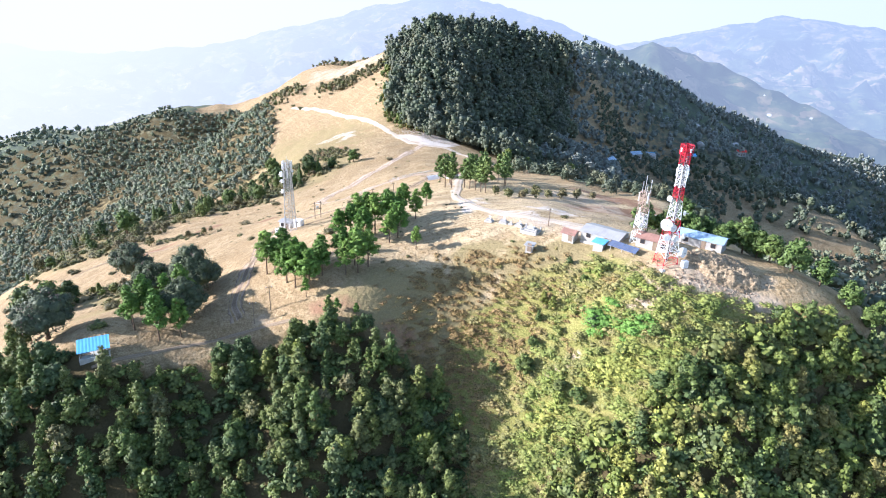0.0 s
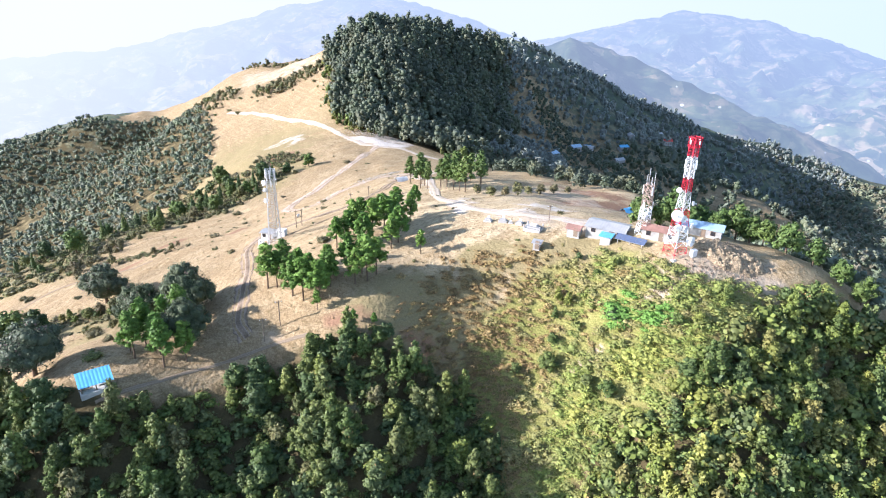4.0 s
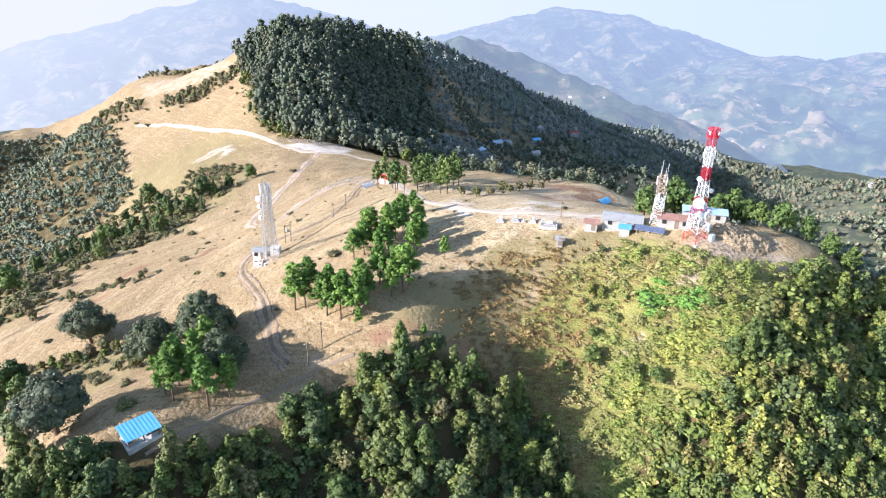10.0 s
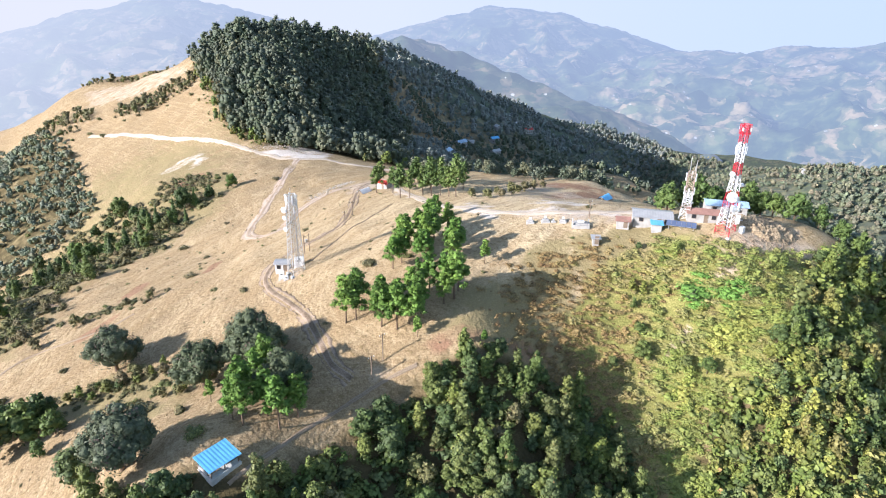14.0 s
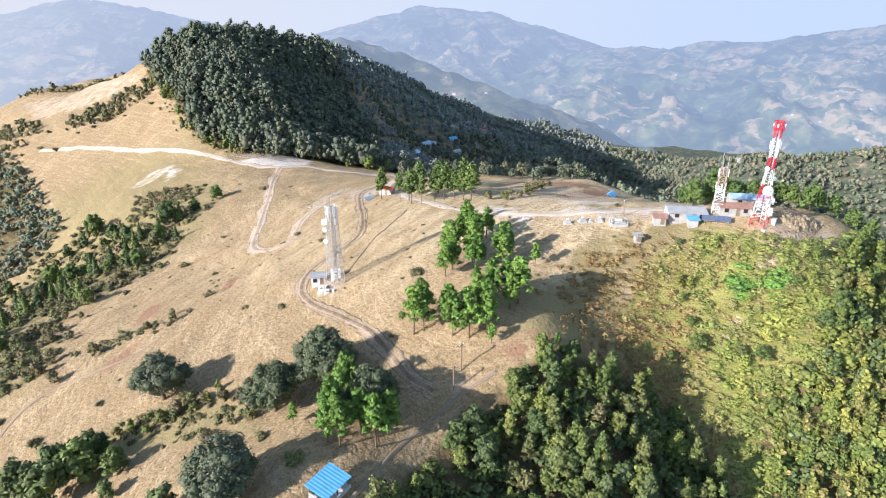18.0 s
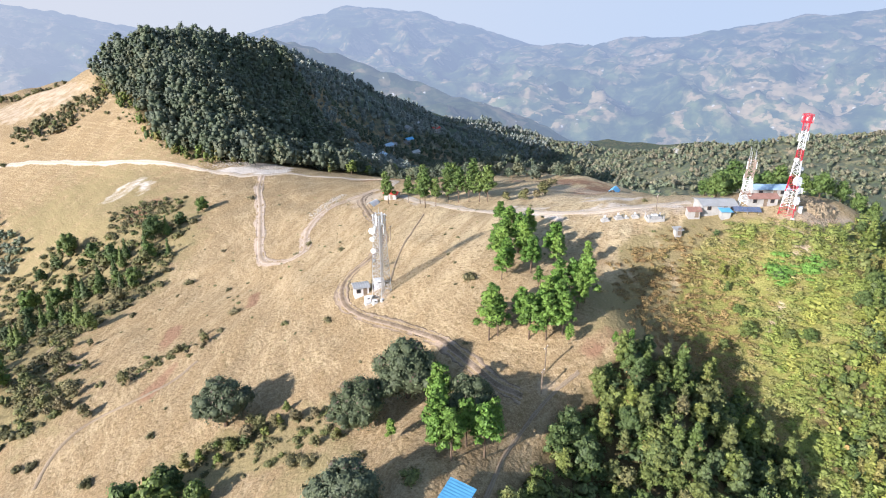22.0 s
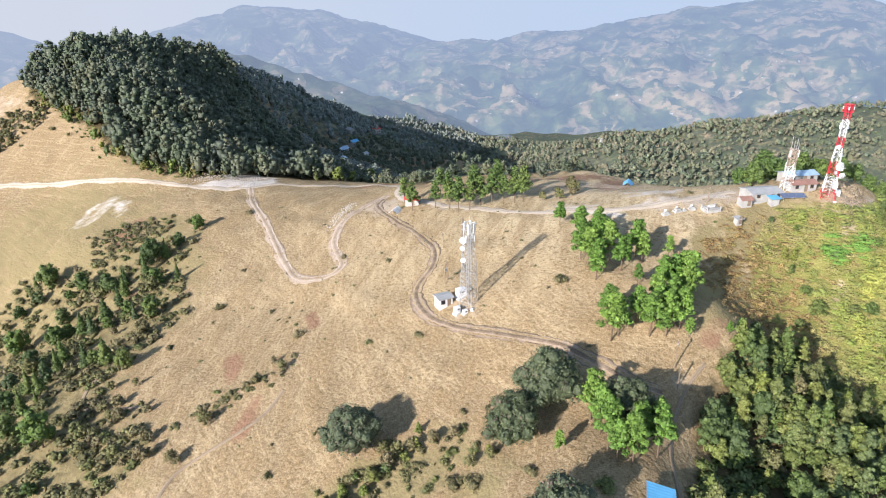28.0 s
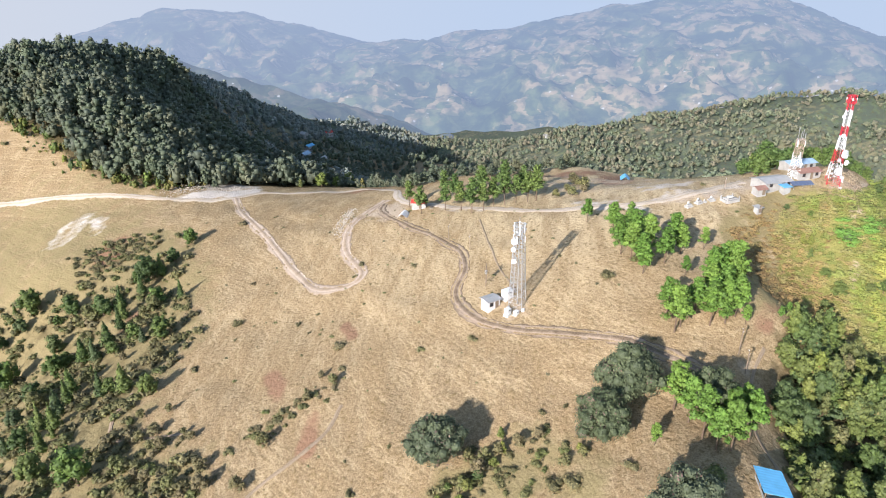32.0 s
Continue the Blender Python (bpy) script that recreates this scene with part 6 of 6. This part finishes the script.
def house(name, m, L, W, H, rise, kind, wall_mat, roof_mat, label, roof_label, category, doors=(), windows=(), group=""):
    """A small building with thick walls, a sheet roof, and doors and windows on its front (-y)."""
    root = thing(name, m, label, category, group)
    b = bmesh.new()
    t = 0.2
    add_box(b, (L, t, H + 0.8), (0, -W / 2 + t / 2, H / 2 - 0.4)), add_box(b, (L, t, H + 0.8 + (rise if kind == "shed" else 0)), (0, W / 2 - t / 2, H / 2 - 0.4 + (rise / 2 if kind == "shed" else 0)))
    for sx in (-1, 1):
        add_box(b, (t, W - 2 * t, H + 0.8), (sx * (L / 2 - t / 2), 0, H / 2 - 0.4))
        g = [(-W / 2 + t, H), (W / 2 - t, H), (0, H + rise - 0.05)] if kind == "gable" else [(-W / 2 + t, H), (W / 2 - t, H), (W / 2 - t, H + rise - 0.05)]
        for x in (sx * (L / 2 - t), ):
            vs = [b.verts.new((x + dx, y, z)) for dx in (0, sx * t) for y, z in g]
            b.faces.new(vs[:3]), b.faces.new(vs[3:]), b.faces.new((vs[0], vs[1], vs[4], vs[3])), b.faces.new((vs[1], vs[2], vs[5], vs[4])), b.faces.new((vs[2], vs[0], vs[3], vs[5]))
    part("walls", b, wall_mat, root)
    roof = sheet_roof(L, W, rise, 0.07, roof_mat, root, kind, roof_label)
    roof.location.z = H + 0.06
    for x in doors:
        d = part("door", box((0.95, 0.07, 2.0), (x, -W / 2 - 0.03, 1.0)), WOOD, root, "weathered wooden door")
        part("handle", box((0.05, 0.06, 0.14), (x + 0.35, -W / 2 - 0.09, 1.0)), STEEL, d)
    for x in windows:
        w = part("window", bars([((x - .5, -W / 2 - .03, .9), (x + .5, -W / 2 - .03, .9)), ((x - .5, -W / 2 - .03, 1.9), (x + .5, -W / 2 - .03, 1.9)), ((x - .5, -W / 2 - .03, .9), (x - .5, -W / 2 - .03, 1.9)), ((x + .5, -W / 2 - .03, .9), (x + .5, -W / 2 - .03, 1.9))], 0.04), WOOD, root)
        part("pane", box((0.95, 0.03, 0.95), (x, -W / 2 - 0.02, 1.4)), DARK, w, "dark window pane")
    return root


house("compound_building", on_ground(37, 129.4, -37, 0.0), 8.6, 6.0, 2.1, 0.7, "gable", WALL, ROOF_GREY, "white-walled building with low grey sheet roof", "pale grey sheet roof", "building", (1.5,), (-2.6, 3.2))
house("compound_annex", on_ground(35.0, 125.3, -37, 0.1), 2.2, 1.8, 1.6, 0.3, "shed", WALL, ROOF_BLUE, "small white annex with blue sheet roof", "blue sheet roof", "annex")
house("red_roofed_cabin", on_ground(29.6, 130.8, -37, 0.2), 2.8, 2.4, 1.8, 0.6, "gable", WALL, ROOF_RED, "small white cabin with rusty red roof", "rusty red roof", "cabin", (0.6,))
house("guard_quarters", on_ground(46.0, 122.5, -37, -0.1), 7.2, 3.6, 2.2, 0.7, "gable", WALL, ROOF_RED, "long low white quarters with rusty red roof", "rusty red roof", "building", (0.5,), (-2.2, 2.2))
house("blue_roofed_quarters", on_ground(57.5, 126.5, -37, 0.1), 9.5, 4.4, 2.3, 0.7, "gable", WALL, ROOF_PALEBLUE, "long building with pale blue sheet roof behind the mast", "weathered blue sheet roof", "building", (1.0,), (-2.8, 3))
house("grave_keeper_hut", on_ground(20.4, 128.6, -30, 0.2), 1.5, 1.4, 1.4, 0.25, "shed", WALL, ROOF_GREY, "tiny white hut below the monuments", "grey sheet roof", "hut", (0.2,))
house("mast_shelter", pose(-44.4, 170.9, 32.4, rz=-20), 3.4, 2.9, 2.3, 0.25, "gable", WHITE_PAINT, ROOF_GREY, "white prefabricated equipment shelter beside the mast", "pale flat roof", "shelter", (0.8,), (-0.8,))
house("red_roadside_shelter", on_ground(4.5, 233.5, -60, 0.2), 5.0, 3.0, 2.2, 0.6, "gable", WALL, ROOF_SCARLET, "roadside shelter with scarlet roof among pines", "scarlet sheet roof", "shelter", (0.5,))


def blue_hut():
    root = thing("blue_roofed_hut", pose(-66.9, 104.4, 31.55, rz=28), "open-sided hut with bright blue sheet roof beside a footpath", "hut")
    L, W, H = 4.8, 3.4, 1.5
    sheet_roof(L, W, 0.7, 0.06, ROOF_BLUE, root, "shed", "bright blue corrugated roof", 0.45).location.z = H
    for x in (-L / 2, 0, L / 2):
        for y in (-W / 2, W / 2):
            part("post", bars([((x, y, -0.8), (x, y, H + (0.5 if y > 0 else 0.05)))], 0.08), WOOD, root)
    part("back_wall", box((L, 0.18, 1.2), (0, W / 2, 0.1)), WALL, root, "low whitewashed wall")
    part("side_wall", box((0.18, W, 1.2), (-L / 2, 0, 0.1)), WALL, root)
    part("plinth", box((L + 0.6, W + 0.8, 1.2), (0, 0, -0.55), (0, 0, 0), 0.05), CONCRETE, root, "pale concrete plinth")
    for x in (-1.6, 1.6):
        part("bench", box((2.2, 0.4, 0.08), (x, -W / 2 + 0.5, 0.5)), WOOD, root)


blue_hut()


def solar_array():
    root = thing("solar_array", on_ground(39.2, 122.0, -44, 0.9), "ground row of dark blue solar panels on steel legs", "solar panels")
    for k in range(6):
        p = part("solar_panel", box((1.05, 1.9, 0.05), (-2.75 + 1.1 * k, 0, 0), (22, 0, 0)), SOLAR, root)
        part("panel_frame", bars([((-3.27 + 1.1 * k, -.88, -.38), (-2.23 + 1.1 * k, -.88, -.38)), ((-3.27 + 1.1 * k, .88, .34), (-2.23 + 1.1 * k, .88, .34))], 0.03), STEEL, p)
    for x in (-2.7, 0, 2.7):
        part("leg", bars([((x, .6, .2), (x, .6, -1.4)), ((x, -.6, -.3), (x, -.6, -1.6))], 0.04), STEEL, root)


solar_array()


def monument(x, y, s, turn, big=False):
    """A whitewashed grave or shrine: stepped base, slab and headstone."""
    root = thing("monument", on_ground(x, y, turn, 0.02), "large whitewashed stepped memorial platform" if big else "small whitewashed memorial on the grass", "monument", "memorials on the ridge")
    if big:
        part("base", box((4.2, 3.0, 0.9), (0, 0, 0.1), (0, 0, 0), 0.06), WALL, root)
        part("step", box((3.2, 2.1, 0.4), (0, 0, 0.72), (0, 0, 0), 0.04), WALL, root)
        part("slab", box((1.6, 0.9, 0.5), (0, 0.1, 1.1), (0, 0, 0), 0.04), CONCRETE, root)
        for px in (-1.9, 1.9):
            for py in (-1.3, 1.3):
                part("corner_post", box((0.3, 0.3, 0.9), (px, py, 0.9), (0, 0, 0), 0.03), WALL, root)
    else:
        part("base", box((1.9 * s, 1.4 * s, 0.7 * s), (0, 0, 0.05), (0, 0, 0), 0.05), WALL, root)
        part("slab", box((1.3 * s, 0.9 * s, 0.4 * s), (0, 0, 0.55 * s), (0, 0, 0), 0.05), WALL, root)
        part("headstone", box((0.6 * s, 0.18, 0.8 * s), (0, 0.35 * s, 0.95 * s), (0, 0, 0), 0.04), CONCRETE, root)


for x, y, s, r in ((12.3, 144.2, 1.05, -30), (15.7, 142.7, 1.1, -24), (19.2, 140.3, 0.95, -36), (17.3, 141.5, 0.6, -20)):
    monument(x, y, s, r)
monument(21.5, 136.2, 1, -34, True)


def cabinet(x, y, z, size, turn, label):
    root = thing("equipment_cabinet", pose(x, y, z, rz=turn), label, "cabinet", "cabinets at the white mast")
    part("body", box(size, (0, 0, size[2] / 2), (0, 0, 0), 0.04), WHITE_PAINT, root)
    d = part("door", box((size[0] * .86, 0.04, size[2] * .86), (0, -size[1] / 2 - .02, size[2] / 2)), WHITE_PAINT, root)
    part("handle", box((.05, .05, .2), (size[0] * .3, -size[1] / 2 - .06, size[2] / 2)), STEEL, d)
    part("plinth", box((size[0] + .3, size[1] + .3, .8), (0, 0, -.4)), CONCRETE, root)
    part("vent", box((size[0] * .4, 0.05, .25), (0, -size[1] / 2 - .05, size[2] * .78)), DARK, root)


cabinet(-40.6, 168.6, 33.7, (2.4, 1.8, 2.4), -18, "large white equipment container under the mast")
cabinet(-45.8, 165.2, 32.9, (1.3, 1.1, 1.5), -10, "small white generator cabinet by the mast")
cabinet(-45.0, 163.4, 33.0, (1.1, 0.9, 1.0), -10, "low white battery box by the mast")
cabinet(-43.6, 162.4, 33.1, (0.7, 0.6, 1.1), 15, "narrow white junction box by the mast")


def pole(x, y, h, label, cross=True, name="utility_pole", lean=0.0):
    root = thing(name, on_ground(x, y, 20) @ pose(0, 0, 0, lean), label, "utility pole", "poles on the ridge")
    part("post", bars([((0, 0, -.6), (0, 0, h))], 0.085), WOOD, root)
    if cross:
        part("crossarm", bars([((-.7, 0, h - .4), (.7, 0, h - .4))], 0.05), WOOD, root)
        for k in (-.6, 0, .6):
            part("insulator", box((.09, .09, .16), (k, 0, h - .27)), WHITE_PAINT, root)


def h_pole():
    root = thing("transformer_frame", on_ground(-36.7, 177.4, 30), "two-legged wooden transformer pole frame", "utility pole")
    for x in (-.9, .9):
        part("post", bars([((x, 0, -.6), (x, 0, 5.4))], 0.09), WOOD, root)
    for z in (3.0, 4.9):
        part("crossarm", bars([((-1.3, 0, z), (1.3, 0, z))], 0.07), WOOD, root)
    part("transformer", box((.8, .6, .8), (0, 0, 3.5), (0, 0, 0), .06), STEEL, root, "small grey transformer tank")


h_pole()
for x, y, h in ((-35.5, 117.5, 6.0), (-38.5, 115.2, 5.2), (-21.8, 193, 4.6), (26, 139, 4.5), (-16, 205, 4.5)):
    pole(x, y, h, "thin weathered wooden pole on the ridge")


def tarp(x, y, s, mat, label, name="tarpaulin"):
    root = thing(name, on_ground(x, y, 25, 0.05), label, "tarpaulin")
    bm = bmesh.new()
    bmesh.ops.create_grid(bm, x_segments=8, y_segments=6, size=1)
    for v in bm.verts:
        v.co = Vector((v.co.x * 1.6 * s, v.co.y * 1.1 * s, (1.1 - 0.9 * abs(v.co.y) ** 1.3 + 0.1 * noise.noise(v.co * 3)) * s))
    bmesh.ops.solidify(bm, geom=bm.faces[:], thickness=0.04)
    part("sheet", bm, mat, root)
    part("ridge_pole", bars([((-1.6 * s, 0, 1.0 * s), (1.6 * s, 0, 1.0 * s)), ((-1.5 * s, 0, -.2), (-1.5 * s, 0, 1.0 * s)), ((1.5 * s, 0, -.2), (1.5 * s, 0, 1.0 * s))], 0.05), WOOD, root)


tarp(-3, 234.5, 1.5, WHITE_PAINT, "white tarpaulin shelter beside the track")
tarp(66.9, 183.8, 1.6, ROOF_BLUE, "blue tarpaulin shelter on the terrace")


# far houses on the valley side
for x, y, c, r in ((150, 470, ROOF_PALEBLUE, 20), (172, 500, ROOF_GREY, -30), (120, 430, ROOF_PALEBLUE, 50), (230, 560, ROOF_BLUE, 10), (250, 590, ROOF_GREY, 80), (300, 610, ROOF_SCARLET, 0),
                   (330, 690, ROOF_GREY, 30), (210, 520, ROOF_GREY, 15), (185, 540, ROOF_BLUE, -20), (270, 660, ROOF_GREY, 44), (700, 560, ROOF_GREY, 70)):
    house("farmhouse", on_ground(x, y, r, 0.3), 9, 5.5, 4.2, 1.6, "gable", WALL, c, "small farmhouse on the wooded valley side", "sheet roof", "house", (0,), (-2.5, 2.5), "valley farmhouses")
